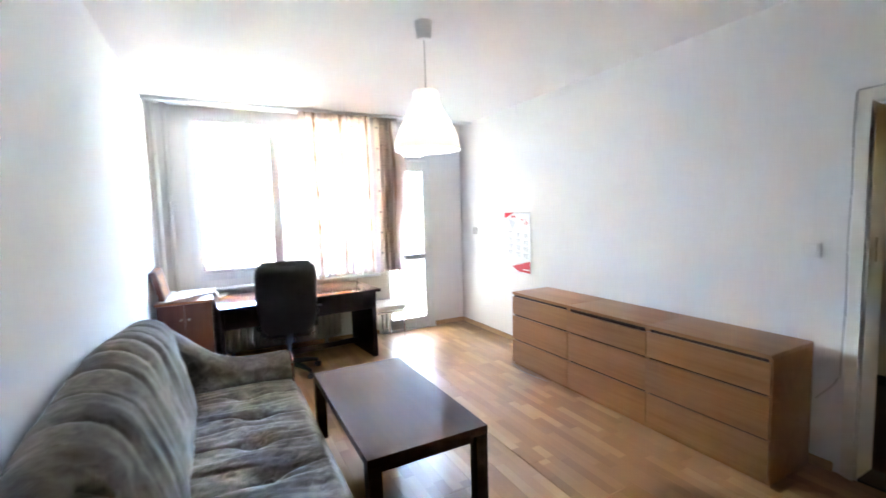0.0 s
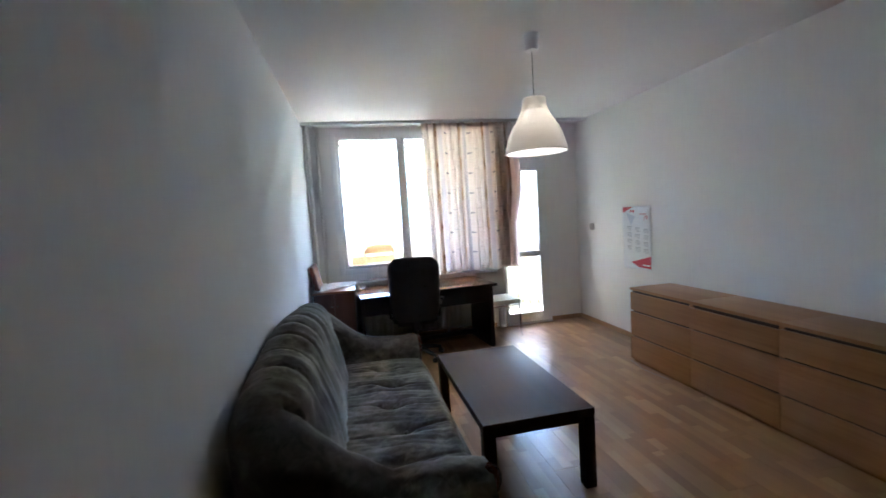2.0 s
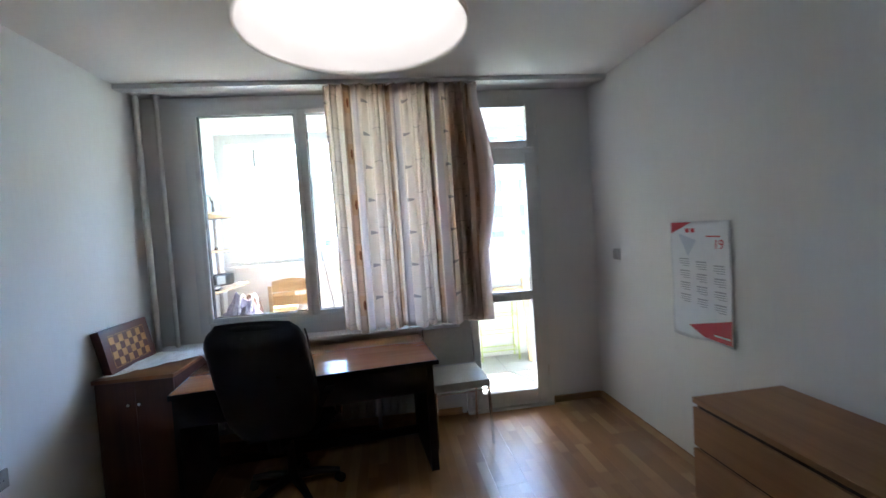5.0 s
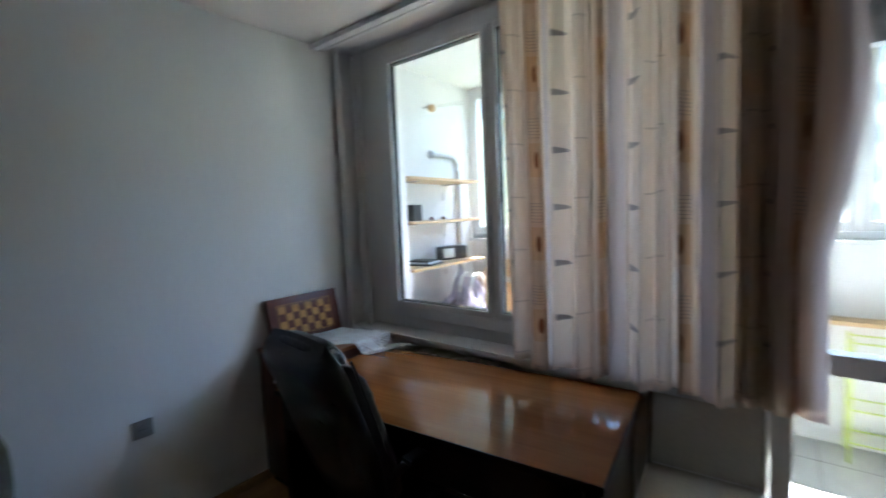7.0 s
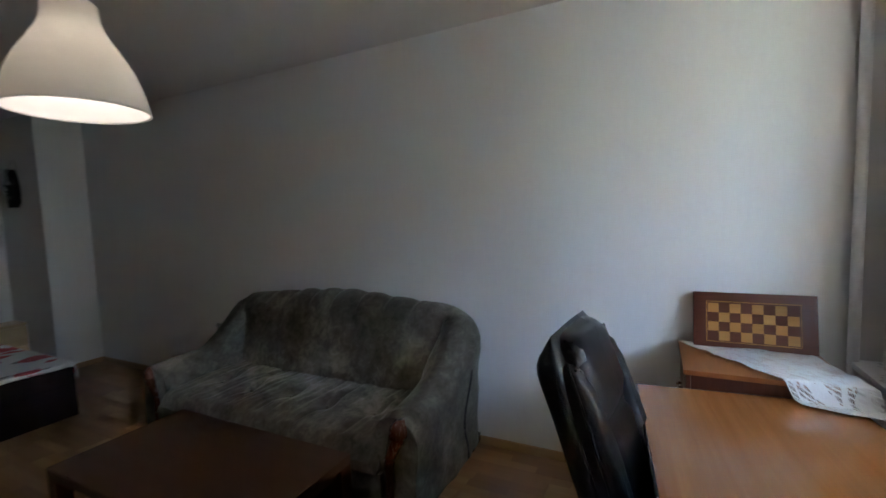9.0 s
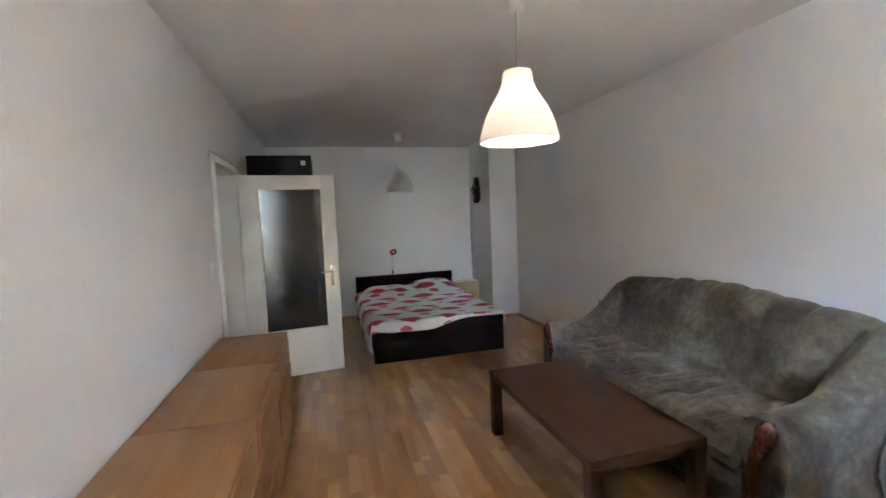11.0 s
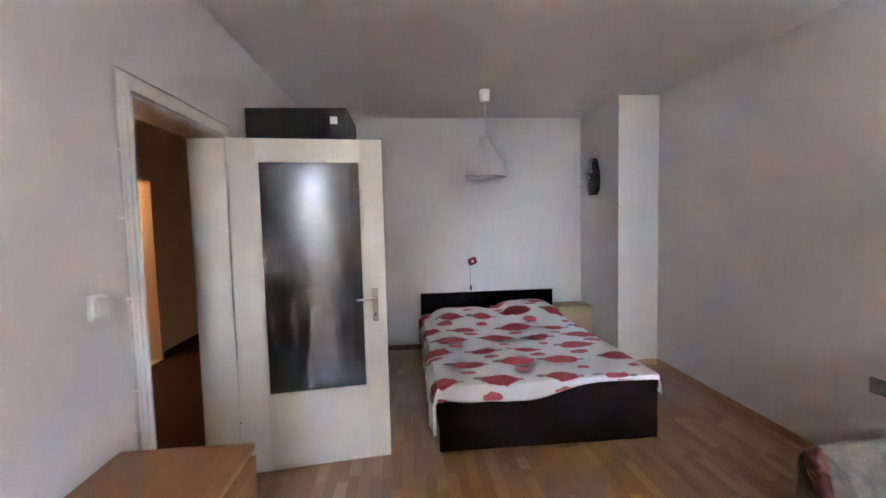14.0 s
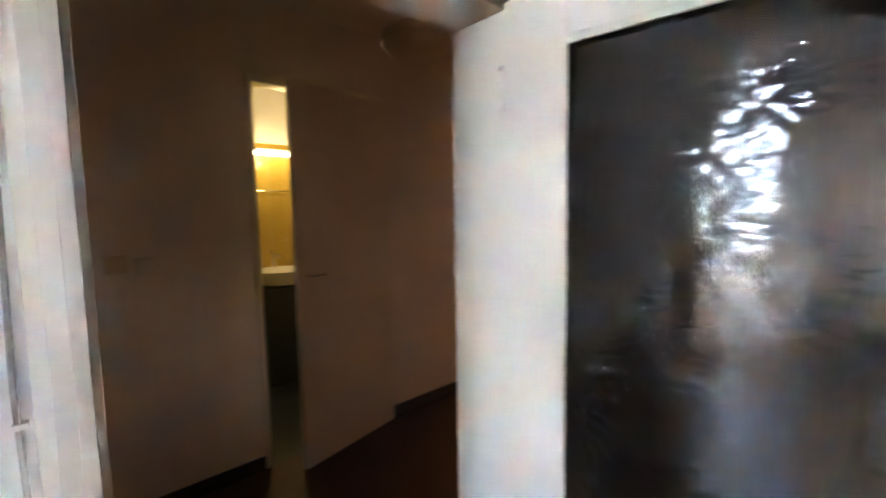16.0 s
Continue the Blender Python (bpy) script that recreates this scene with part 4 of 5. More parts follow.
# ---- office chair ----
def office_chair():
    t = thing("office_chair", "black leather high-back office chair pushed under the desk", "chair", (1.09, 5.155, 0), -6)
    # back: local y is forward, leaning back towards -y
    rise = [(0.46, 0.19), (0.52, 0.235), (0.62, 0.255), (0.8, 0.262), (0.95, 0.26), (1.04, 0.26), (1.10, 0.252), (1.135, 0.22)]

    def half_width(z):
        for (za, wa), (zb, wb) in zip(rise, rise[1:]):
            if z <= zb:
                return wa + (wb - wa) * (z - za) / (zb - za)
        return rise[-1][1]

    def lean(z):
        return -0.09 - (z - 0.46) * 0.32 - 0.09 * max(0, z - 0.85) ** 2

    def shell(u, v):
        a = u * math.tau
        z = 0.46 + 0.675 * v
        w = half_width(z)
        cx, sy = math.cos(a), math.sin(a)
        x = w * math.copysign(abs(cx) ** 0.5, cx)
        crown = max(0, (v - 0.78) / 0.22) ** 3
        depth = (0.07 if sy < 0 else 0.045) * math.copysign(abs(sy) ** 0.6, sy) * (1 - 0.75 * crown) + 0.01 * crown
        x *= 1 - 0.10 * crown
        return (x, lean(z) - 0.03 + depth, z + 0.012 * (1 - (x / w) ** 2) * v ** 6 - 0.06 * max(0, 0.3 - sy) / 1.3 * v ** 5)

    bm = bmesh.new()
    g = sheet(bm, 36, 22, shell, None, True)
    bm.faces.new([r[0] for r in g])
    bm.faces.new([r[-1] for r in g][::-1])
    part("backrest", bm, LEATHER, t, "black leather back shell")

    def pad(name, cx, z0, z1, hw, hd, square=0.45, fold=0.006):
        """A stuffed leather pad on the leaning back, with gathered folds towards its edges."""
        b = bmesh.new()
        bmesh.ops.create_uvsphere(b, u_segments=44, v_segments=30, radius=1)
        for v in b.verts:
            p = v.co.copy()
            sx, sz = math.copysign(abs(p.x) ** square, p.x), math.copysign(abs(p.z) ** square, p.z)
            z = (z0 + z1) / 2 + (z1 - z0) / 2 * sz
            rim = min(1.0, abs(sx) ** 3 + abs(sz) ** 3)
            crease = fold * math.sin(z * 95 + cx * 40 + 3 * noise.noise(Vector((sx * 2, z * 7, cx)))) * rim * (1 if p.y > 0 else 0)
            y = lean(z) + 0.012 + hd * math.copysign(abs(p.y) ** 0.75, p.y) + crease + 0.006 * noise.noise(Vector((sx * 2.5, z * 9, 4 + cx)))
            v.co = Vector((cx + hw * sx * (0.96 if z > 1.05 else 1.0), y, z))
        part(name, b, LEATHER, t)

    pad("head_cushion", 0, 0.865, 1.135, 0.2, 0.06, 0.42, 0.004)
    pad("lumbar_cushion", 0, 0.50, 0.885, 0.178, 0.05, 0.45, 0.006)
    for s in (-1, 1):
        pad("side_bolster", s * 0.205, 0.49, 1.06, 0.048, 0.062, 0.6, 0.005)
        rib = [(s * 0.2525 * half_width(z) / 0.262, lean(z) + 0.03, z) for z in (0.52 + 0.56 * k / 24 for k in range(25))]
        part("piping", tube(bmesh.new(), rib, 0.005, 6), LEATHER, t)

    def seat(u, v):
        a = u * math.tau
        q = math.sin(v * math.pi / 2)
        r = math.cos(v * math.pi / 2) ** 0.4
        cx, sy = math.cos(a), math.sin(a)
        return (0.25 * r * math.copysign(abs(cx) ** 0.6, cx), 0.12 + 0.24 * r * math.copysign(abs(sy) ** 0.6, sy), 0.42 + 0.085 * q)
    bm = bmesh.new()
    g = sheet(bm, 32, 8, seat, None, True)
    bm.faces.new([r[0] for r in g])
    part("seat", bm, LEATHER, t)
    part("seat_pan", box(-0.2, -0.06, 0.385, 0.2, 0.3, 0.4195, bevel=0.01), BLACK, t)
    part("bracket", box(-0.04, -0.17, 0.36, 0.04, 0.1, 0.384, bevel=0.006), BLACK, t)
    part("bracket", box(-0.035, -0.19, 0.37, 0.035, -0.172, 0.62, bevel=0.006), BLACK, t)
    for s in (-1, 1):
        pts = [(s * 0.2, 0.2, 0.40), (s * 0.275, 0.2, 0.43), (s * 0.29, 0.19, 0.60), (s * 0.285, 0.1, 0.645), (s * 0.275, -0.06, 0.65), (s * 0.255, -0.13, 0.60)]
        part("armrest", tube(bmesh.new(), pts, 0.018, 8), BLACK, t)
        part("arm_pad", box(s * 0.285 - 0.028, -0.08, 0.645, s * 0.285 + 0.028, 0.16, 0.672, bevel=0.012), LEATHER, t)
    part("gas_lift", tube(bmesh.new(), [(0, 0.06, 0.09), (0, 0.06, 0.36)], 0.026, 14), BLACK, t)
    for k in range(5):
        a = k * math.tau / 5 + 0.35
        tip = (0.28 * math.cos(a), 0.06 + 0.28 * math.sin(a))
        part("base_arm", tube(bmesh.new(), [(0.015 * math.cos(a), 0.06 + 0.015 * math.sin(a), 0.115), (tip[0] * 0.6, 0.06 + (tip[1] - 0.06) * 0.6, 0.10), (*tip, 0.075)], 0.024, 8, taper=[1.2, 1, 0.75]), BLACK, t)
        c = part("caster", lathe(bmesh.new(), [(0.012, -0.024), (0.028, -0.022), (0.028, 0.022), (0.012, 0.024)], 16, (0, 0, 0), True), BLACK, t)
        c.matrix_local = pose(*tip, 0.028, 90, 0, math.degrees(a) + 30)
    return t


office_chair()


# ---- cream chair by the balcony door ----
def metal_chair():
    t = thing("chair", "chrome-framed chair with cream vinyl seat and back", "chair", (2.215, 5.68, 0), 4)

    def cushion(x0, x1, y0, y1, z0, z1):
        b = box(x0, y0, z0, x1, y1, z1, bevel=min(0.026, (y1 - y0) * 0.45, (z1 - z0) * 0.45))
        return b
    part("seat", cushion(-0.205, 0.205, -0.21, 0.2, 0.42, 0.478), VINYL, t)
    bk = part("backrest", cushion(-0.19, 0.19, -0.018, 0.018, 0.0, 0.40), VINYL, t)
    bk.matrix_local = pose(0, 0.195, 0.485, -10, 0, 0)
    for s in (-1, 1):
        part("leg", tube(bmesh.new(), [(s * 0.2, -0.2, 0.0), (s * 0.195, -0.18, 0.41), (s * 0.19, -0.17, 0.418), (s * 0.19, 0.17, 0.418)], 0.0105, 8), CHROME, t)
        part("leg", tube(bmesh.new(), [(s * 0.2, 0.24, 0.0), (s * 0.197, 0.19, 0.42), (s * 0.197, 0.2, 0.52), (s * 0.197, 0.262, 0.87)], 0.0105, 8), CHROME, t)
    part("stretcher", tube(bmesh.new(), [(-0.193, -0.18, 0.395), (0.193, -0.18, 0.395)], 0.008, 8), CHROME, t)
    return t


metal_chair()


# ---- curtain, rail and heating pipes ----
def curtain():
    t = thing("curtain", "cream curtain with brown and grey woven motifs, half drawn", "curtain")
    n, X0, X1, ZT, ZB = 300, 1.385, 2.50, 2.651, 0.842

    def at(u, v):
        z = ZT + (ZB - ZT) * v + 0.012 * math.sin(u * 31) * v + 0.018 * v * noise.noise(Vector((u * 9, 0, 0)))
        k = u * 12.5 + 1.1 * noise.noise(Vector((u * 5, 3, 0)))
        amp = 0.030 + 0.014 * v + 0.012 * noise.noise(Vector((u * 8, v * 1.3, 0)))
        x = X0 + (X1 - X0) * u + 0.012 * math.sin(2 * math.pi * k * 2 + 1) * (0.4 + v * 0.6) + 0.05 * v * (0.5 - u) * (1 if u < 0.5 else -1.3)
        y = 5.755 + amp * math.sin(2 * math.pi * k) + 0.010 * math.sin(2 * math.pi * k * 2.7 + v * 2)
        if u > 0.86:
            q = (u - 0.86) / 0.14
            belly = math.sin(min(1, max(0, (v - 0.08) / 0.62)) * math.pi) * q * q
            x += 0.085 * belly + 0.015 * q
            y -= 0.03 * belly
        return (x, y, z)

    bm = bmesh.new()
    sheet(bm, n, 44, at, lambda u, v: (u * 2.05 + 0.319, v * 1.79))
    c = part("cloth", bm, CLOTH, t)
    thicken(c, 0.0015)

    for layer in (1, 2):
        def turned_back(u, v, layer=layer):
            x, y, z = at(0.80 + 0.195 * (1 - u), v)
            return (x - 0.014 * layer - 0.02 * v * u, y + 0.034 * layer + 0.02 * u + 0.010 * math.sin(u * (15 + 5 * layer) + v), z - 0.004 * layer)
        bm = bmesh.new()
        sheet(bm, 60, 30, turned_back, lambda u, v: (2.3 + u * 0.4, v * 1.79))
        thicken(part("turned_edge", bm, CLOTH, t), 0.0015)
    def heading(u, v):
        x, y, z = at(u, v * 0.036)
        return (x, y + 0.007, z)
    bm = bmesh.new()
    sheet(bm, 200, 3, heading, lambda u, v: (u * 2.05 + 0.275, v * 0.065))
    thicken(part("heading_tape", bm, CLOTH, t), 0.0015)
    for k in range(19):
        x = X0 + 0.02 + (X1 - X0 - 0.03) * k / 18
        part("hook", box(x - 0.004, 5.748, 2.63, x + 0.004, 5.758, 2.655, bevel=0.001), WHITE, t)
    return t


curtain()
rail = thing("curtain_rail", "white double-track curtain rail fixed along the ceiling", "curtain rail")
part("track", box(0.004, 5.73, 2.652, XR - 0.004, 5.782, H - 0.0005, bevel=0.004), PVC, rail)
part("track", box(0.004, 5.80, 2.658, XR - 0.004, 5.83, H - 0.0005, bevel=0.004), PVC, rail)
for x, y, r in ((0.055, 5.90, 0.021), (0.15, 5.985, 0.017)):
    p = thing("heating_pipe", "white painted vertical heating pipe in the corner", "pipe", group="heating pipes")
    part("pipe", tube(bmesh.new(), [(x, y, 0.002), (x, y, H - 0.002)], r, 14), PIPE, p)
    part("collar", tube(bmesh.new(), [(x, y, H - 0.03), (x, y, H - 0.001)], r + 0.012, 14), PIPE, p)
    arm = [(x, y, 0.69), (x + 0.02, y + 0.005, 0.672), (x + 0.12, 5.99, 0.665), (0.45, 5.99, 0.66)] if r > 0.02 else [(x, y, 0.14), (x + 0.05, 5.99, 0.13), (0.45, 5.99, 0.13)]
    part("branch", tube(bmesh.new(), arm, 0.011, 8), PIPE, p)

rad = thing("radiator", "pale grey ribbed radiator under the window", "radiator")
for k in range(22):
    x = 0.45 + k * 0.063
    part("section", box(x, 5.93, 0.11, x + 0.055, 6.035, 0.70, bevel=0.018), PIPE, rad)
part("header", tube(bmesh.new(), [(0.44, 5.985, 0.66), (1.84, 5.985, 0.66)], 0.02, 10), PIPE, rad)
part("header", tube(bmesh.new(), [(0.44, 5.985, 0.15), (1.84, 5.985, 0.15)], 0.02, 10), PIPE, rad)
for x in (0.6, 1.6):
    part("foot", box(x, 5.96, 0.0, x + 0.03, 6.01, 0.112), PIPE, rad)


# ---- pendant lamps ----
def pendant(x, y, z_rim, r, h, label, prof, cord):
    t = thing("pendant_lamp", label, "lamp", (x, y, 0))
    fine = []
    for (ra, za), (rb, zb) in zip(prof, prof[1:]):
        for k in range(3):
            fine.append((ra + (rb - ra) * k / 3, za + (zb - za) * k / 3))
    fine.append(prof[-1])
    s = part("shade", lathe(bmesh.new(), [(q * r, z_rim + w * h) for q, w in fine], 56), SHADE, t, "white bell-shaped plastic shade")
    thicken(s, 0.004, -1)
    part("socket", tube(bmesh.new(), [(0, 0, z_rim + h * 0.62), (0, 0, z_rim + h * 1.01)], 0.022, 12), WHITE, t)
    part("cord", tube(bmesh.new(), [(0, 0, z_rim + h), (0, 0, H - 0.05)], 0.0035, 8), cord, t)
    part("ceiling_rose", lathe(bmesh.new(), [(0.012, H - 0.11), (0.042, H - 0.105), (0.047, H - 0.06), (0.052, H - 0.02), (0.054, H - 0.001)], 24, (0, 0, 0), True), WHITE, t)
    return t


BELL = [(1.0, 0.0), (0.985, 0.07), (0.955, 0.14), (0.90, 0.25), (0.83, 0.36), (0.735, 0.47), (0.625, 0.57), (0.515, 0.67), (0.44, 0.75), (0.395, 0.83), (0.38, 0.90), (0.375, 0.965), (0.345, 0.985), (0.10, 1.0)]
DOME = [(1.0, 0.0), (0.99, 0.09), (0.955, 0.20), (0.88, 0.34), (0.77, 0.46), (0.63, 0.57), (0.48, 0.67), (0.38, 0.75), (0.32, 0.83), (0.30, 0.95), (0.27, 0.985), (0.1, 1.0)]
pendant(1.745, 3.33, 1.915, 0.206, 0.365, "lit white bell pendant lamp on a thin cord", BELL, CABLE)
pendant(1.76, -0.36, 1.90, 0.186, 0.37, "unlit white bell pendant lamp above the bed", DOME, WHITE)


# ---- calendar, sockets and switches ----
def calendar():
    t = thing("calendar", "wall calendar poster with red corners, loose at the edges", "calendar", (XR, 4.555, 0.815))
    w, h = 0.475, 0.69

    def curl(u, v):
        e = abs(u * 2 - 1) ** 3
        return -0.003 - 0.010 * e * (0.4 + 0.6 * math.sin(v * 5 + 1) ** 2) - 0.012 * max(0, 0.12 - v) / 0.12 * u

    def patch(bm, poly, lift):
        vs = [bm.verts.new((curl(a, b) - lift, a * w, b * h)) for a, b in poly]
        bm.faces.new(vs)
        return bm
    bm = bmesh.new()
    sheet(bm, 24, 24, lambda u, v: (curl(u, v), u * w * (1.0 if v > 0.05 else 0.97), v * h + 0.01 * math.sin(u * 6) * (1 - v)))
    thicken(part("sheet", bm, PAPER, t), 0.001, 1.0)

    def tri(name, a, b, c, mat):
        # subdivided so that it follows the curl
        bm = bmesh.new()
        n = 8
        rows = []
        for i in range(n + 1):
            rows.append([bm.verts.new((0, 0, 0)) for _ in range(n + 1 - i)])
            for j, v in enumerate(rows[-1]):
                k = n - i - j
                p = [(a[m] * k + b[m] * i + c[m] * j) / n for m in (0, 1)]
                v.co = (curl(*p) - 0.0022, p[0] * w, p[1] * h)
        for i in range(n):
            for j in range(n - i):
                bm.faces.new((rows[i][j], rows[i + 1][j], rows[i][j + 1]))
                if j < n - i - 1:
                    bm.faces.new((rows[i + 1][j], rows[i + 1][j + 1], rows[i][j + 1]))
        part(name, bm, mat, t)
    tri("red_corner", (0.985, 0.995), (0.62, 0.995), (0.985, 0.90), RED_INK)
    tri("red_corner", (0.012, 0.22), (0.012, 0.02), (0.72, 0.10), RED_INK)
    tri("red_corner", (0.012, 0.02), (0.45, 0.03), (0.72, 0.10), RED_INK)
    tri("pale_shape", (0.86, 0.90), (0.70, 0.70), (0.55, 0.84), PALE_INK)
    for r in range(4):
        for c in range(3):
            u0, v0 = 0.10 + c * 0.29, 0.26 + r * 0.105 + c * 0.02
            for k in range(4):
                bm = bmesh.new()
                q = 0.012 if k < 3 else 0.02
                um = u0 + 0.1
                cuboid(bm, curl(um, v0) - 0.0035, u0 * w, (v0 + k * 0.019) * h, curl(um, v0) - 0.0025, (u0 + 0.17 - (0.05 if k == 0 else 0)) * w, (v0 + k * 0.019 + q * 0.55) * h)
                part("month_line", bm, GREY_INK, t)
    cu = bpy.data.curves.new("year", "FONT")
    cu.body, cu.size, cu.extrude = "19", 0.075, 0.0003
    cu.materials.append(RED_INK)
    y = new("year", cu)
    y.parent = t
    y.matrix_local = pose(-0.0155, 0.115, 0.535, 90, 0, -90)
    part("heading", box(-0.0065, 0.02, 0.6, -0.0055, 0.18, 0.607), RED_INK, t)
    part("footer", box(-0.017, 0.02, 0.045, -0.0155, 0.13, 0.055), PAPER, t)
    for a, b in ((0.30, 0.65), (0.345, 0.65)):
        part("mark", box(-0.0068, a, 0.625, -0.0058, a - 0.03, 0.65), RED_INK, t)
    return t


calendar()


def switch(name, label, m, rocker=True, body=WHITE):
    t = new(name)
    t.empty_display_size = 0.05
    t.matrix_world = m
    tagged(t, label, "switch" if rocker else "socket")
    part("plate", box(-0.043, -0.012, -0.043, 0.043, -0.0003, 0.043, bevel=0.005), body, t)
    if rocker:
        part("rocker", box(-0.031, -0.024, -0.031, 0.031, -0.0125, 0.031, bevel=0.004, turn=Matrix.Rotation(radians(4), 4, "X")), body, t)
    else:
        part("well", lathe(bmesh.new(), [(0.022, -0.004), (0.022, 0.001), (0.019, 0.004)], 20, (0, 0, 0), True), body, t).matrix_local = pose(0, -0.013, 0, 90, 0, 0)
        for x in (-0.009, 0.009):
            part("pin_hole", lathe(bmesh.new(), [(0.003, 0), (0.003, 0.001)], 10, (0, 0, 0), True), BLACK, t).matrix_local = pose(x, -0.0165, 0, 90, 0, 0)
    return t


switch("light_switch", "white double light switch beside the room door", pose(XR, 2.07, 1.252, 0, 0, -90))
switch("light_switch", "small grey switch near the balcony door", pose(XR, 5.69, 1.275, 0, 0, -90), True, CABLE)
switch("wall_socket", "grey socket low on the wall behind the desk chair", pose(0, 4.62, 0.574, 0, 0, 90), False, SOCKET_GREY)
switch("wall_socket", "grey socket on the wall near the sofa", pose(0, 1.545, 0.56, 0, 0, 90), False, SOCKET_GREY)
switch("light_switch", "white switch on the hall wall", pose(XH, 1.65, 1.28, 0, 0, -90), True, VINYL)
switch("light_switch", "cream switch on the hall wall", pose(XH, 1.535, 1.265, 0, 0, -90), True, VINYL)
switch("thermostat", "small box on the dim hall wall", pose(XH, -2.03, 1.24, 0, 0, -90))


# ---- bed alcove ----
def bed():
    t = thing("bed", "black-brown veneer double bed frame with low headboard", "bed")
    x0, x1, yf, yh = 0.845, 2.335, 0.885, -1.29
    part("footboard", box(x0, yf - 0.035, 0.0, x1, yf, 0.41, bevel=0.003), BED_WOOD, t)
    part("headboard", box(x0 - 0.03, yh - 0.04, 0.0, x1 + 0.03, yh, 0.674, bevel=0.003), BED_WOOD, t)
    for x in (x0 + 0.005, x1 - 0.035):
        part("side_rail", box(x, yh + 0.0005, 0.1, x + 0.03, yf - 0.0355, 0.36, bevel=0.003), BED_WOOD, t)
    part("slat_base", box(x0 + 0.037, yh + 0.002, 0.2, x1 - 0.037, yf - 0.037, 0.24), PINE, t)
    m = solo("mattress", box(x0 + 0.04, yh + 0.005, 0.241, x1 - 0.04, yf - 0.04, 0.415, bevel=0.03), SHEET, "thick white mattress hidden under the bedspread", "mattress")
    for x, mat, lab in ((1.22, SHEET, "white pillow under the bedspread"), (1.93, PILLOW_RED, "red printed pillow peeping out at the headboard")):
        b = bmesh.new()
        bmesh.ops.create_uvsphere(b, u_segments=28, v_segments=16, radius=1)
        for v in b.verts:
            p = v.co.copy()
            v.co = Vector((x + 0.32 * math.copysign(abs(p.x) ** 0.6, p.x), -1.055 + 0.2 * math.copysign(abs(p.y) ** 0.6, p.y), (0.49 if x < 1.5 else 0.475) + (0.082 if x < 1.5 else 0.066) * p.z + 0.005 * noise.noise(p * 4)))
        solo("pillow", b, mat, lab, "pillow", "pillows on the bed")
    return t


bed()


def bedspread():
    """The printed cover: flat on the mattress, raised over pillows, hanging at both sides and over the footboard."""
    X0, X1, YF, YH = 0.845, 2.335, 0.885, -1.245
    side, foot = 0.34, 0.12
    wide, long_ = X1 - X0 + 2 * side, YF - YH + foot
    bm = bmesh.new()

    def at(u, v):
        s, q = -side + u * wide, v * long_
        x, y = X0 + s, YH + q
        hump = smooth_step(0.02, 0.08, q) * (1 - smooth_step(0.32, 0.78, q))
        bump = 0.0
        for cx in (1.22, 1.93):
            bump = max(bump, max(0, 1 - ((X0 + s - cx) / 0.37) ** 4) * (1.0 if cx < 1.5 else 0.78))
        bump = max(bump, 0.55 * max(0, 1 - ((X0 + s - 1.57) / 0.6) ** 4))
        if X0 + s > 1.6:
            hump *= smooth_step(0.12, 0.2, q)
        z = 0.445 + 0.145 * hump * bump
        z += 0.006 * noise.noise(Vector((s * 5, q * 5, 0))) + 0.006 * math.sin(s * 9 + q * 4 + 2 * noise.noise(Vector((s * 2, q * 2, 4))))
        out = 0.014 + 0.012 * math.sin(q * 13 + 1.5) + 0.010 * math.sin(q * 29)
        if s < 0:
            d = -s * (0.35 + 0.2 * noise.noise(Vector((q * 1.5, 1, 0))))
            x, z = X0 - out * min(1, d / 0.04) - 0.004, min(z, 0.44) - d
        elif x > X1:
            d = (x - X1) * (0.72 + 0.27 * q / long_) + 0.025 * noise.noise(Vector((q * 3, 8, 0)))
            d = max(d, 0.0)
            x, z = X1 + 0.006 + (out + 0.02) * min(1, d / 0.05), min(z, 0.44) - d
        else:
            fall = smooth_step(0.055, 0.0, min(s, X1 - X0 - s))
            z -= 0.012 * fall
        if y > YF + 0.004:
            d = (y - YF) * (0.25 + 0.75 * smooth_step(0.25, 0.6, s / (X1 - X0)) * (1 - 0.25 * smooth_step(0.85, 1.0, s / (X1 - X0))))
            y = YF + 0.008 + 0.004 * math.sin(s * 21)
            z -= d
        return (x, y, max(z, 0.12))

    sheet(bm, 110, 120, at, lambda u, v: (u * wide, v * long_))
    t = thing("bedspread", "white bedspread printed with red roses, rumpled over the bed", "bedspread")
    thicken(part("cover", bm, ROSES, t), 0.002, 1.0)
    for edge in ([at(k / 110, 1) for k in range(111)], [at(0, k / 120) for k in range(121)], [at(1, k / 120) for k in range(121)]):
        part("hem", tube(bmesh.new(), edge, 0.0028, 6), SHEET, t, "white stitched hem")
    return t


bedspread()


def nightstand():
    t = thing("nightstand", "small pine bedside cabinet with two drawers", "nightstand", (0.40, -1.39, 0))
    part("body", box(0, 0.0, 0.02, 0.40, 0.27, 0.475, bevel=0.003), PINE, t)
    part("top", box(-0.005, -0.005, 0.4755, 0.405, 0.295, 0.495, bevel=0.004), PINE, t)
    for a, b in ((0.04, 0.245), (0.255, 0.46)):
        part("drawer_front", box(0.01, 0.2705, a, 0.39, 0.286, b, bevel=0.003), PINE, t)
    part("plinth", box(0.01, 0.01, 0, 0.39, 0.26, 0.0195), PINE, t)
    return t


nightstand()


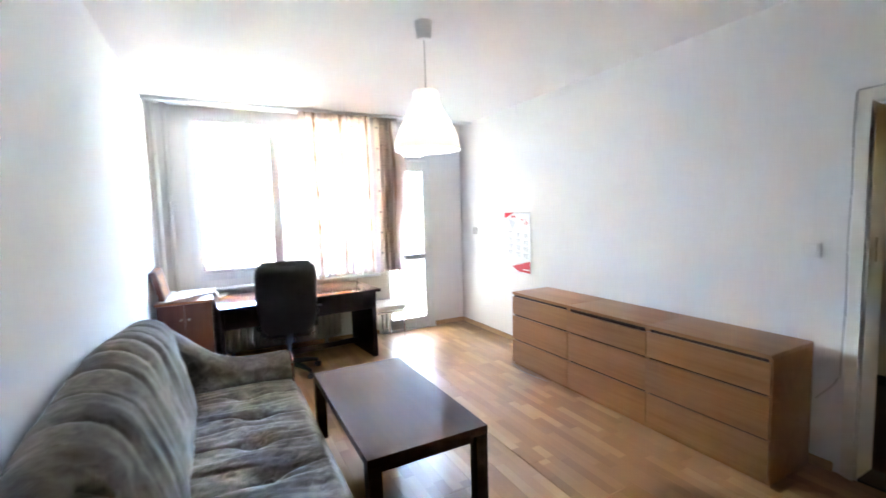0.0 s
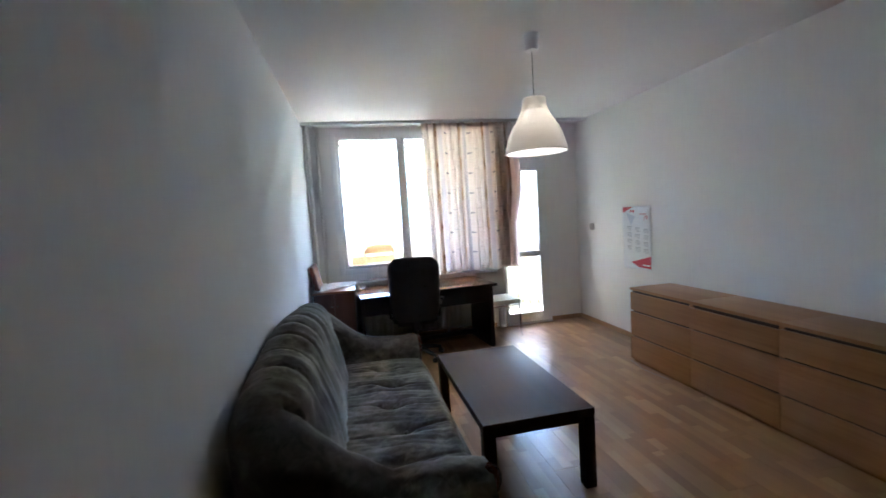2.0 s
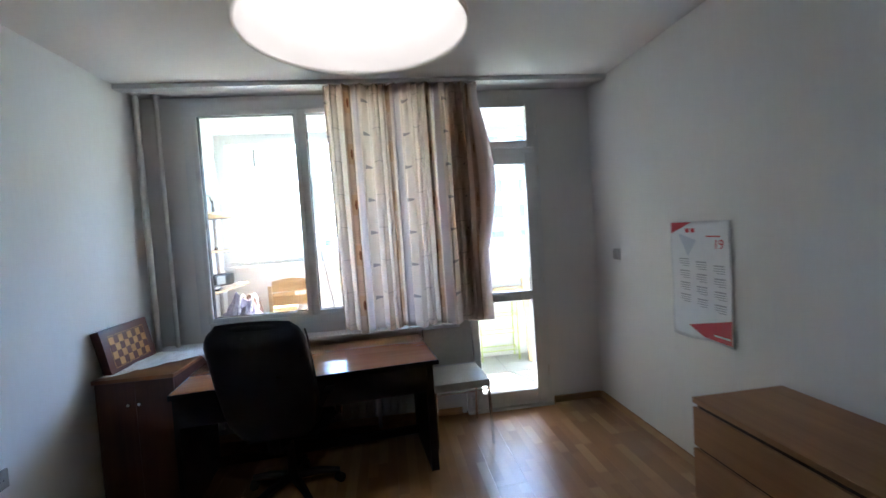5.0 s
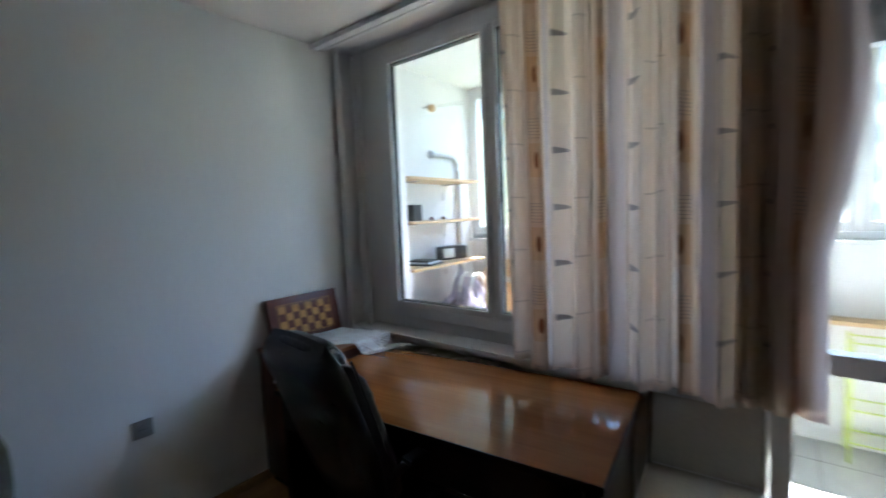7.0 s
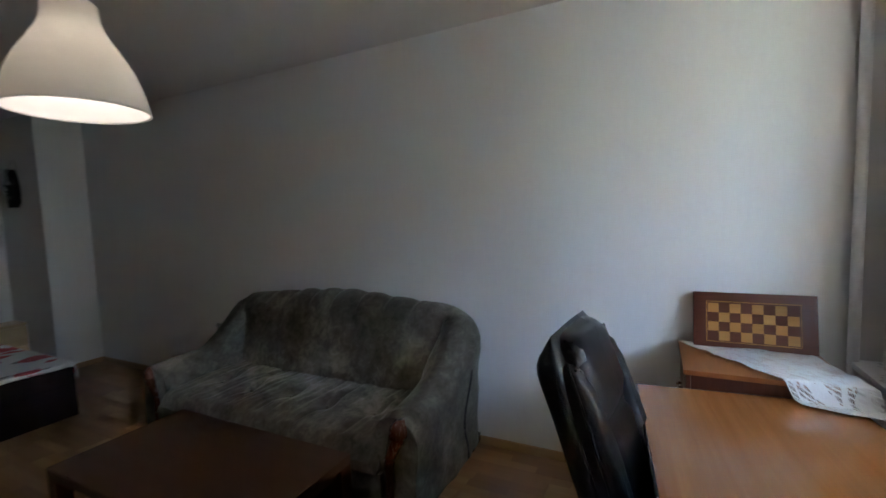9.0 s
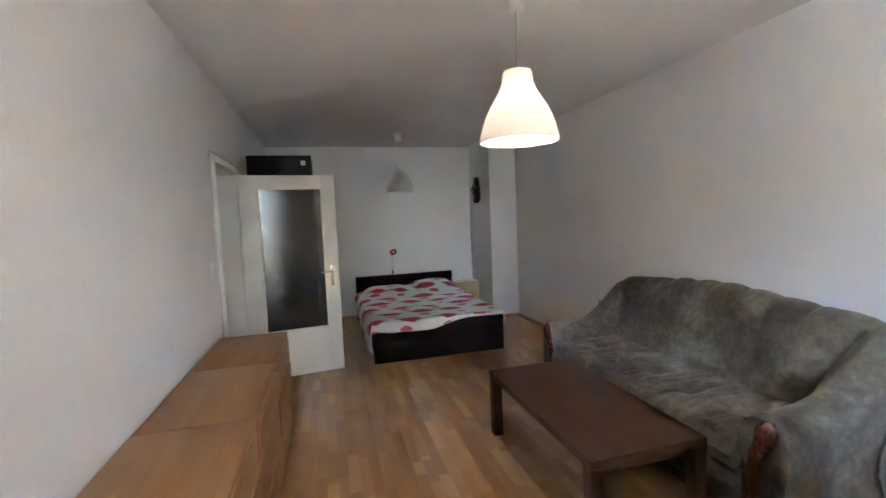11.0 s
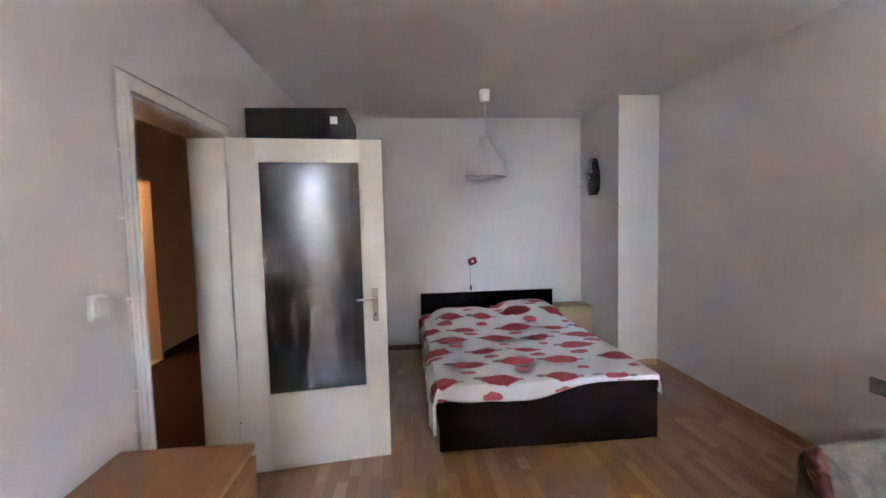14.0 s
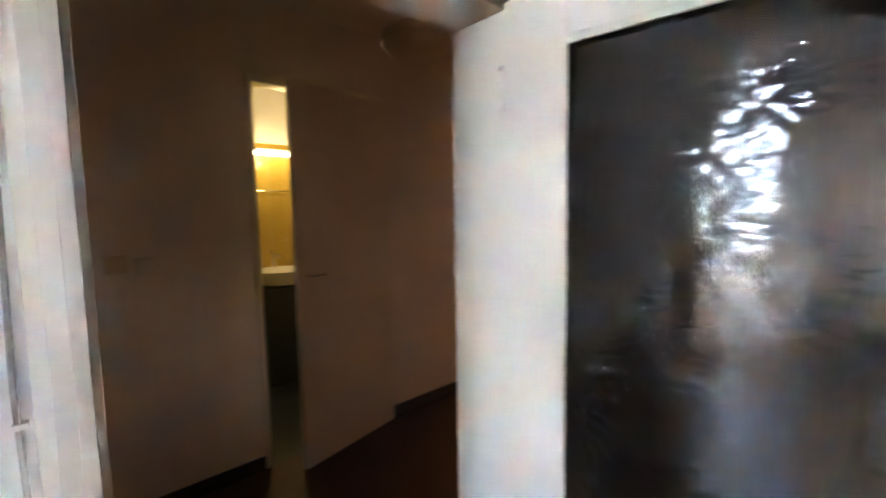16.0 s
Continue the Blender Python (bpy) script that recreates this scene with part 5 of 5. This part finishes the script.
def wall_lamp():
    t = thing("wall_lamp", "small red and chrome clip lamp with hanging switch cord", "lamp", (1.765, YB, 0.985))
    part("mount", box(-0.03, 0.0005, -0.03, 0.03, 0.012, 0.03, bevel=0.004), WHITE, t)
    part("arm", tube(bmesh.new(), [(0.01, 0.012, 0), (0.01, 0.05, 0.005), (-0.005, 0.08, 0.015)], 0.006), CHROME, t)
    s = part("shade", ring(bmesh.new(), -0.043, -0.037, 0.043, 0.037, 0.017, 0.0, 0.055, 0.003), PILLOW_RED, t, "square red-brown shade")
    s.matrix_local = pose(0.0, 0.075, 0.045, 0, 20, 22)
    part("shade_lining", box(-0.0258, 0.004, -0.0198, 0.0258, 0.012, 0.0198), WHITE, s, "white lining")
    b = bmesh.new()
    bmesh.ops.create_uvsphere(b, u_segments=12, v_segments=8, radius=0.016, matrix=Matrix.Translation((-0.008, 0.1, 0.045)))
    part("bulb", b, WHITE, t)
    part("cord", tube(bmesh.new(), [(0, 0.008, -0.03), (0.002, 0.012, -0.15), (0, 0.01, -0.25)], 0.003, 6), CABLE, t)
    part("cord_switch", box(-0.011, 0.002, -0.31, 0.011, 0.02, -0.25, bevel=0.004), BLACK, t)
    return t


wall_lamp()


def mask():
    """A long carved wall mask with a loop, hung on the side of the alcove."""
    bm = bmesh.new()

    def at(u, v):
        a = (u - 0.5) * math.pi
        z = -0.16 + 0.32 * v
        w = 0.07 * (0.35 + 0.75 * math.sin(math.pi * min(1, v * 0.8 + 0.2)) ** 0.7) * (1 if v > 0.12 else 0.55 + 3.75 * v)
        d = 0.055 * math.cos(a)
        nose = 0.03 * math.exp(-(a / 0.25) ** 2) * math.exp(-((v - 0.52) / 0.18) ** 2)
        eyes = -0.018 * math.exp(-((abs(a) - 0.55) / 0.22) ** 2) * math.exp(-((v - 0.66) / 0.06) ** 2)
        mouth = -0.016 * math.exp(-(a / 0.4) ** 2) * math.exp(-((v - 0.27) / 0.035) ** 2)
        return (0.003 + d + nose + eyes + mouth, w * math.sin(a), z)
    sheet(bm, 34, 40, at)
    pts = [(0.012, 0.05 * math.cos(k / 16 * math.pi), 0.12 + 0.125 * math.sin(k / 16 * math.pi)) for k in range(17)]
    tube(bm, pts, 0.007, 8)
    ob = solo("wall_mask", bm, MASK, "dark carved wooden mask hanging on the alcove wall", "mask")
    ob.matrix_world = pose(0.386, -1.03, 1.95) @ Matrix.Diagonal((1.6, 1.8, 1.25, 1))
    return ob


mask()


def wardrobe():
    t = thing("wardrobe", "tall narrow black-brown wardrobe behind the open door", "wardrobe", (2.862, 0.27, 0))
    w, d, h = 0.61, 0.56, 2.225
    for x in (0, w - 0.02):
        part("side_panel", box(x, 0, 0.0, x + 0.02, d - 0.022, h - 0.0205, bevel=0.002), WARDROBE_WOOD, t)
    part("top", box(0, 0, h - 0.02, w, d - 0.022, h, bevel=0.002), WARDROBE_WOOD, t)
    part("back_panel", box(0.0205, 0, 0.05, w - 0.0205, 0.006, h - 0.021), WARDROBE_WOOD, t)
    part("plinth", box(0.0205, 0.03, 0, w - 0.0205, d - 0.04, 0.0495), WARDROBE_WOOD, t)
    dr = part("door", box(0.001, d - 0.0205, 0.055, w - 0.001, d, h - 0.001, bevel=0.002), WARDROBE_WOOD, t)
    part("sticker", box(0.055, d + 0.0003, h - 0.1, 0.10, d + 0.0012, h - 0.055), PAPER, dr, "white paper sticker")
    return t


wardrobe()

# ---- hall and bathroom things ----
hl = thing("ceiling_lamp", "frosted glass bowl ceiling lamp in the hall, unlit", "lamp", (4.53, 0.45, 0))
part("shade", lathe(bmesh.new(), [(0.06, 2.27), (0.13, 2.285), (0.175, 2.33), (0.17, 2.38), (0.10, 2.42), (0.03, 2.44)], 32, (0, 0, 0), True), SHADE, hl)
part("stem", tube(bmesh.new(), [(0, 0, 2.435), (0, 0, H - 0.02)], 0.008), WHITE, hl)
part("ceiling_rose", lathe(bmesh.new(), [(0.03, H - 0.05), (0.05, H - 0.001)], 20, (0, 0, 0), True), WHITE, hl)
bl = thing("strip_light", "lit tube light above the bathroom mirror", "lamp", (6.93, 0.3, 2.06))
part("body", box(-0.03, -0.32, -0.01, 0.0, 0.32, 0.05, bevel=0.004), WHITE, bl)
part("tube", tube(bmesh.new(), [(-0.045, -0.3, 0.0), (-0.045, 0.3, 0.0)], 0.016, 12), glow("warm_tube", (1, 0.85, 0.45), 0.07), bl, "glowing warm tube")
ba = thing("washbasin", "white ceramic washbasin on a dark cabinet", "washbasin", (6.68, 0.32, 0))
part("basin", lathe(bmesh.new(), [(0.10, 0.86), (0.2, 0.88), (0.26, 0.98), (0.265, 1.0), (0.245, 1.0), (0.18, 0.91), (0.05, 0.89)], 32, (0, 0, 0), True), CERAMIC, ba)
part("cabinet", box(-0.2, -0.24, 0.0, 0.265, 0.24, 0.859, bevel=0.004), TEAL, ba)
part("tap", tube(bmesh.new(), [(0.2, 0, 0.99), (0.2, 0, 1.12), (0.08, 0, 1.13), (0.07, 0, 1.1)], 0.013, 10), CHROME, ba)
part("tap_lever", tube(bmesh.new(), [(0.2, 0, 1.12), (0.14, 0.06, 1.17)], 0.008, 8), CHROME, ba)
part("towel_bar", tube(bmesh.new(), [(0.24, -0.2, 1.72), (0.24, 0.2, 1.72)], 0.006, 8), CHROME, ba)

# ---- glazed balcony ----
YO = 7.55
bm = bmesh.new()
cuboid(bm, -0.25, YW + 0.2, 0, -0.03, YO + 0.1, 2.75)
setting("wall_balcony_left", bm, BALCONY_WALL, "white balcony end wall with shelves", "wall")
setting("wall_balcony_right", box(3.75, YW + 0.2, 0, 3.9, YO + 0.1, 2.75), BALCONY_WALL, "white balcony end wall", "wall")
setting("ceiling_balcony", box(-0.25, YW + 0.2, 2.75, 3.9, YO + 0.1, 2.9), BALCONY_WALL, "white balcony ceiling", "ceiling")
setting("parapet", box(-0.03, YO, -0.1, 3.75, YO + 0.08, 1.30), BALCONY_WALL, "white panelled balcony parapet", "wall")
w2 = thing("window_2", "white plastic balcony glazing in four lights", "window", kind="structure")
part("window_frame", ring(bmesh.new(), -0.03, 1.30, 3.75, 2.75, 0.05, YO, YO + 0.07), PVC, w2)
xs = (0.02, 0.965, 1.89, 2.79, 3.70)
for a, b in zip(xs, xs[1:]):
    part("sash", ring(bmesh.new(), a + 0.002, 1.352, b - 0.002, 2.698, 0.06, YO - 0.012, YO + 0.05, 0.005), PVC, w2)
    g = part("pane", box(a + 0.05, YO + 0.015, 1.40, b - 0.05, YO + 0.03, 2.65), GLASS, w2)
    g.visible_shadow = False
part("window_sill", box(-0.02, YO - 0.07, 1.275, 3.74, YO - 0.001, 1.30, bevel=0.004), PVC, w2)
solo("shelf_board", box(1.3, YO - 0.16, 0.80, 3.7, YO - 0.002, 0.825, bevel=0.003), PINE, "pale wooden board along the parapet", "shelf")
bf = setting("balcony_floor", box(-0.25, YW, -0.12, 3.9, YO + 0.08, -0.012), DARK_BASE, "balcony floor slab", "floor")
tile = to_mesh("tile", box(0, 0, -0.0125, 0.327, 0.327, -0.002, bevel=0.002), BALCONY_TILE, False)
for i in range(12):
    for j in range(4):
        q = new("tile", tile)
        q.parent = bf
        q.location = (-0.02 + i * 0.331, YW + 0.2 + j * 0.331, 0)
for z, lab in ((1.84, "narrow pine wall shelf, empty"), (1.505, "narrow pine wall shelf with small things"), (1.15, "narrow pine wall shelf holding a radio")):
    s = thing("shelf", lab, "shelf", group="balcony shelves")
    part("board", box(-0.028, 6.3, z - 0.02, 0.30, 7.25, z, bevel=0.002), PINE, s)
    for y in (6.5, 7.1):
        part("bracket", tube(bmesh.new(), [(-0.025, y, z - 0.16), (-0.02, y, z - 0.03), (0.2, y, z - 0.024)], 0.006, 6), STEEL, s)
pp = thing("wall_pipe", "grey bent vent pipe in the balcony corner", "pipe")
part("pipe", tube(bmesh.new(), [(0.0, 7.3, 0.0), (0.0, 7.3, 1.95), (0.0, 7.285, 2.02), (0.0, 7.25, 2.06), (0.0, 7.18, 2.075), (0.0, 6.92, 2.075)], 0.020, 12), CABLE, pp)
part("flange", tube(bmesh.new(), [(0.0, 6.925, 2.075), (0.0, 6.91, 2.075)], 0.036, 12), STEEL, pp)
part("wall_clip", box(-0.029, 7.28, 0.6, 0.0, 7.32, 0.63), STEEL, pp)
ra = thing("radio", "dark grey portable radio on the shelf", "radio", (0.12, 7.0, 1.151), 70)
part("body", box(-0.14, -0.05, 0, 0.14, 0.05, 0.12, bevel=0.03), BLACK, ra)
part("speaker_grille", box(-0.11, -0.053, 0.02, 0.0, -0.049, 0.1, bevel=0.004), STEEL, ra)
sp = thing("speaker", "small black box on the balcony shelf", "speaker", (0.12, 6.52, 1.506))
part("body", box(-0.05, -0.05, 0, 0.05, 0.05, 0.13, bevel=0.01), BLACK, sp)
for x, y in ((0.14, 6.72), (0.16, 6.85)):
    solo("knick_knack", lathe(bmesh.new(), [(0.012, 0), (0.02, 0.012), (0.012, 0.025), (0.004, 0.03)], 12, (x, y, 1.506), True), MAHOGANY, "small brown ornament on the shelf", "ornament")
bk = thing("paper_pile", "pile of papers and cables on the shelf", "papers", (0.12, 6.6, 1.151), 12)
for k, (c, w) in enumerate(((BLACK, 0.14), (PAPER, 0.12), (TEAL, 0.1))):
    part("sheet", box(-w, -w * 0.8, k * 0.012, w, w * 0.8, k * 0.012 + 0.0115, bevel=0.002), c, bk)
bag = thing("carrier_bag", "crumpled lilac carrier bag with white rope handles on the balcony floor", "bag", (0.30, 6.93, 0))
bm = bmesh.new()
bmesh.ops.create_icosphere(bm, subdivisions=5, radius=1)
for v in bm.verts:
    p = v.co.copy()
    f = 1 + 0.20 * noise.noise(p * 2.2) + 0.10 * noise.noise(p * 5) - 0.10 * abs(noise.noise(p * 7 + Vector((3, 1, 2)))) - 0.05 * abs(noise.noise(p * 16))
    neck = 1 - 0.45 * smooth_step(0.35, 1.0, p.z)
    v.co = Vector((0.28 * p.x * f * neck, 0.34 * p.y * f * neck, max(0.001, 0.50 + 0.55 * p.z * f)))
part("sack", bm, BAG, bag)
for off in (-0.05, 0.06):
    loop = [(0.08 + off, -0.11 * math.cos(k / 14 * math.pi), 0.90 + 0.15 * math.sin(k / 14 * math.pi) - 0.02 * off) for k in range(15)]
    part("handle", tube(bmesh.new(), loop, 0.011, 8), WHITE, bag, "white rope handle")
sack = thing("cloth_bundle", "dark brown bundled cloth beside the carrier bag", "bundle", (0.30, 7.27, 0))
bm = bmesh.new()
bmesh.ops.create_icosphere(bm, subdivisions=4, radius=1)
for v in bm.verts:
    p = v.co.copy()
    f = 1 + 0.22 * noise.noise(p * 2.5 + Vector((7, 0, 0))) - 0.1 * abs(noise.noise(p * 9))
    v.co = Vector((0.15 * p.x * f, 0.13 * p.y * f, max(0.001, 0.5 + 0.52 * p.z * f)))
part("bundle", bm, CARD_DARK, sack)
cb = thing("cardboard_box", "open brown cardboard box behind the bag", "box", (0.62, 7.32, 0), 15)
part("body", box(-0.13, -0.14, 0, 0.13, 0.14, 0.86, bevel=0.003), CARD, cb)
part("flap", box(-0.13, 0.12, 0.86, 0.13, 0.13, 0.99, turn=Matrix.Rotation(radians(-4), 4, "X")), CARD, cb)
cl = thing("clothesline", "clothesline strung across the balcony with wooden pegs", "clothesline")
part("hook", tube(bmesh.new(), [(-0.028, 6.87, 2.47), (0.02, 6.87, 2.47), (0.03, 6.87, 2.5)], 0.008), STEEL, cl)
part("line", tube(bmesh.new(), [(0.02, 6.87, 2.47), (1.2, 6.88, 2.42), (2.5, 6.88, 2.42), (3.75, 6.87, 2.47)], 0.002, 5), WHITE, cl)
part("line", tube(bmesh.new(), [(0.02, 6.9, 2.47), (1.2, 7.1, 2.40), (2.5, 7.15, 2.40), (3.75, 7.1, 2.47)], 0.002, 5), WHITE, cl)
b = bmesh.new()
bmesh.ops.create_uvsphere(b, u_segments=14, v_segments=10, radius=0.035, matrix=Matrix.Translation((0.06, 6.88, 2.455)))
part("line_weight", b, PINE, cl)
part("peg", box(0.555, 6.87, 2.28, 0.57, 6.885, 2.44, turn=None), CABLE, cl)


def pine_chair():
    t = thing("chair", "pine ladder-back chair standing on the balcony", "chair", (0.84, 6.95, 0))
    for s in (-1, 1):
        part("back_post", box(s * 0.2 - 0.018, -0.2, 0, s * 0.2 + 0.018, -0.165, 1.13, bevel=0.006), PINE, t)
        part("leg", box(s * 0.2 - 0.018, 0.17, 0, s * 0.2 + 0.018, 0.205, 0.44, bevel=0.005), PINE, t)
    part("seat", box(-0.22, -0.21, 0.44, 0.22, 0.23, 0.465, bevel=0.008), PINE, t)
    for z, hgt in ((1.07, 0.1), (0.94, 0.09), (0.72, 0.07)):
        def slat(u, v, z=z, hgt=hgt):
            x = -0.183 + 0.366 * u
            return (x, -0.185 - 0.015 * math.sin(u * math.pi), z + hgt * v + (0.03 * math.sin(u * math.pi) if v > 0.5 and z > 1 else 0))
        bm = bmesh.new()
        sheet(bm, 14, 3, slat)
        bmesh.ops.solidify(bm, geom=bm.faces[:], thickness=0.016)
        part("slat", bm, PINE, t)
    for y in (-0.182, 0.188):
        part("stretcher", tube(bmesh.new(), [(-0.185, y, 0.25), (0.185, y, 0.25)], 0.01, 8), PINE, t)
    return t


pine_chair()
pl = thing("plank", "pine plank leaning in the balcony corner", "plank")
part("board", box(-0.07, -0.012, 0, 0.07, 0.012, 0.95, bevel=0.003), PINE, pl)
pl.matrix_world = pose(3.34, 7.2, 0.002, -12, 3, 8)
mp = thing("mop", "grey mop leaning on the parapet", "mop")
part("stick", tube(bmesh.new(), [(1.03, 7.44, 1.47), (1.30, 7.05, 0.03)], 0.011, 8), STEEL, mp)
part("mop_head", box(1.22, 7.0, 0.0, 1.40, 7.1, 0.04, bevel=0.01), CABLE, mp)


def rack():
    t = thing("wire_rack", "lime green folding wire rack by the parapet", "rack", (2.98, 7.42, 0))
    for x in (-0.22, 0.22):
        for y in (-0.1, 0.1):
            part("post", tube(bmesh.new(), [(x, y, 0), (x, y, 0.74)], 0.008, 6), LIME, t)
    for z in (0.12, 0.32, 0.52, 0.72):
        for y in (-0.1, 0.1):
            part("rail", tube(bmesh.new(), [(-0.22, y, z), (0.22, y, z)], 0.005, 6), LIME, t)
        for x in (-0.22, 0.22):
            part("rail", tube(bmesh.new(), [(x, -0.1, z), (x, 0.1, z)], 0.005, 6), LIME, t)
        for k in range(1, 12):
            part("wire", tube(bmesh.new(), [(-0.22 + k * 0.0367, -0.1, z), (-0.22 + k * 0.0367, 0.1, z)], 0.0025, 5), LIME, t)
    return t


rack()

# ---- outside ----
setting("ground", box(-3000, -3000, -18.2, 3000, 3000, -18), EARTH, "green ground far below", "ground")
wing = thing("apartment_wing", "cream rendered side wall of the neighbouring apartment wing", "building")
part("wall", box(-9.0, 7.7, -18, -1.1, 17, 9), CREAM_RENDER, wing)
for k, z in enumerate((-2.6, 0.2, 3.0)):
    part("storey_band", box(-1.099, 7.75, z, -1.06, 16.9, z + 0.12), CONCRETE, wing)


def block_house(x, y, w, d, floors, turn):
    t = thing("apartment_building", "pale concrete apartment block with rows of windows", "building", (x, y, -18), turn, "far apartment blocks")
    h = floors * 2.8
    part("wall", box(-w / 2, 0, 0, w / 2, d, h), CONCRETE, t)
    part("roof", box(-w / 2 - 0.3, -0.3, h, w / 2 + 0.3, d + 0.3, h + 0.5), CONCRETE, t)
    me = to_mesh("window", box(-0.75, -0.08, 0, 0.75, 0.05, 1.4), FAR_GLASS, False)
    be = to_mesh("balcony", box(-1.4, -1.1, 0, 1.4, -0.001, 1.05), CONCRETE, False)
    for f in range(floors):
        for k in range(int(w / 3.4)):
            q = new("balcony" if k % 3 == 1 else "window", be if k % 3 == 1 else me)
            q.parent = t
            q.location = (-w / 2 + 2 + k * 3.4, 0, f * 2.8 + 0.9)
    return t


block_house(27, 50, 44, 12, 11, 6)
block_house(-22, 110, 46, 12, 7, -6)
block_house(70, 120, 50, 12, 9, 20)
bm = bmesh.new()


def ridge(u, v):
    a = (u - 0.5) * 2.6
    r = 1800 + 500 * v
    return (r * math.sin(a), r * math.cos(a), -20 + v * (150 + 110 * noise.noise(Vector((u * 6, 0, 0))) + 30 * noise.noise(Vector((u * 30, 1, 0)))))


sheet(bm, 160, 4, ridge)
setting("backdrop", bm, HAZE_HILL, "hills on the horizon with distance haze put into their blue colour", "hills")

# ---- floor boards ----
floor_ob = setting("floor", box(-0.2, YB - 0.2, -0.12, XR + 0.19, YW + 0.2, -0.008), DARK_BASE, "three-strip beech laminate floor", "floor")
BW, BL = 0.193, 1.285
shared = {}
random.seed(4)
for i in range(19):
    xa = i * BW
    xb = min(xa + BW, XR)
    if xb - xa < 0.01:
        continue
    y = YB - (i * 0.43 % BL)
    while y < YW:
        ya, yb = max(y, YB), min(y + BL, YW)
        if yb - ya > 0.01:
            key = (round(xb - xa, 3), round(yb - ya, 3))
            if key not in shared:
                w, l, c = key[0] / 2, key[1] / 2, 0.0009
                b = bmesh.new()
                lo = [b.verts.new((sx * w, sy * l, -0.008)) for sx, sy in ((-1, -1), (1, -1), (1, 1), (-1, 1))]
                md = [b.verts.new((sx * (w - 0.0002), sy * (l - 0.0002), -c)) for sx, sy in ((-1, -1), (1, -1), (1, 1), (-1, 1))]
                hi = [b.verts.new((sx * (w - c), sy * (l - c), 0)) for sx, sy in ((-1, -1), (1, -1), (1, 1), (-1, 1))]
                for p, q in ((lo, md), (md, hi)):
                    for k in range(4):
                        b.faces.new((p[k], p[(k + 1) % 4], q[(k + 1) % 4], q[k]))
                b.faces.new(hi)
                shared[key] = to_mesh("board", b, BOARD, False)
            q = new("board", shared[key])
            q.parent = floor_ob
            q.location = ((xa + xb) / 2, (ya + yb) / 2, 0)
        y += BL
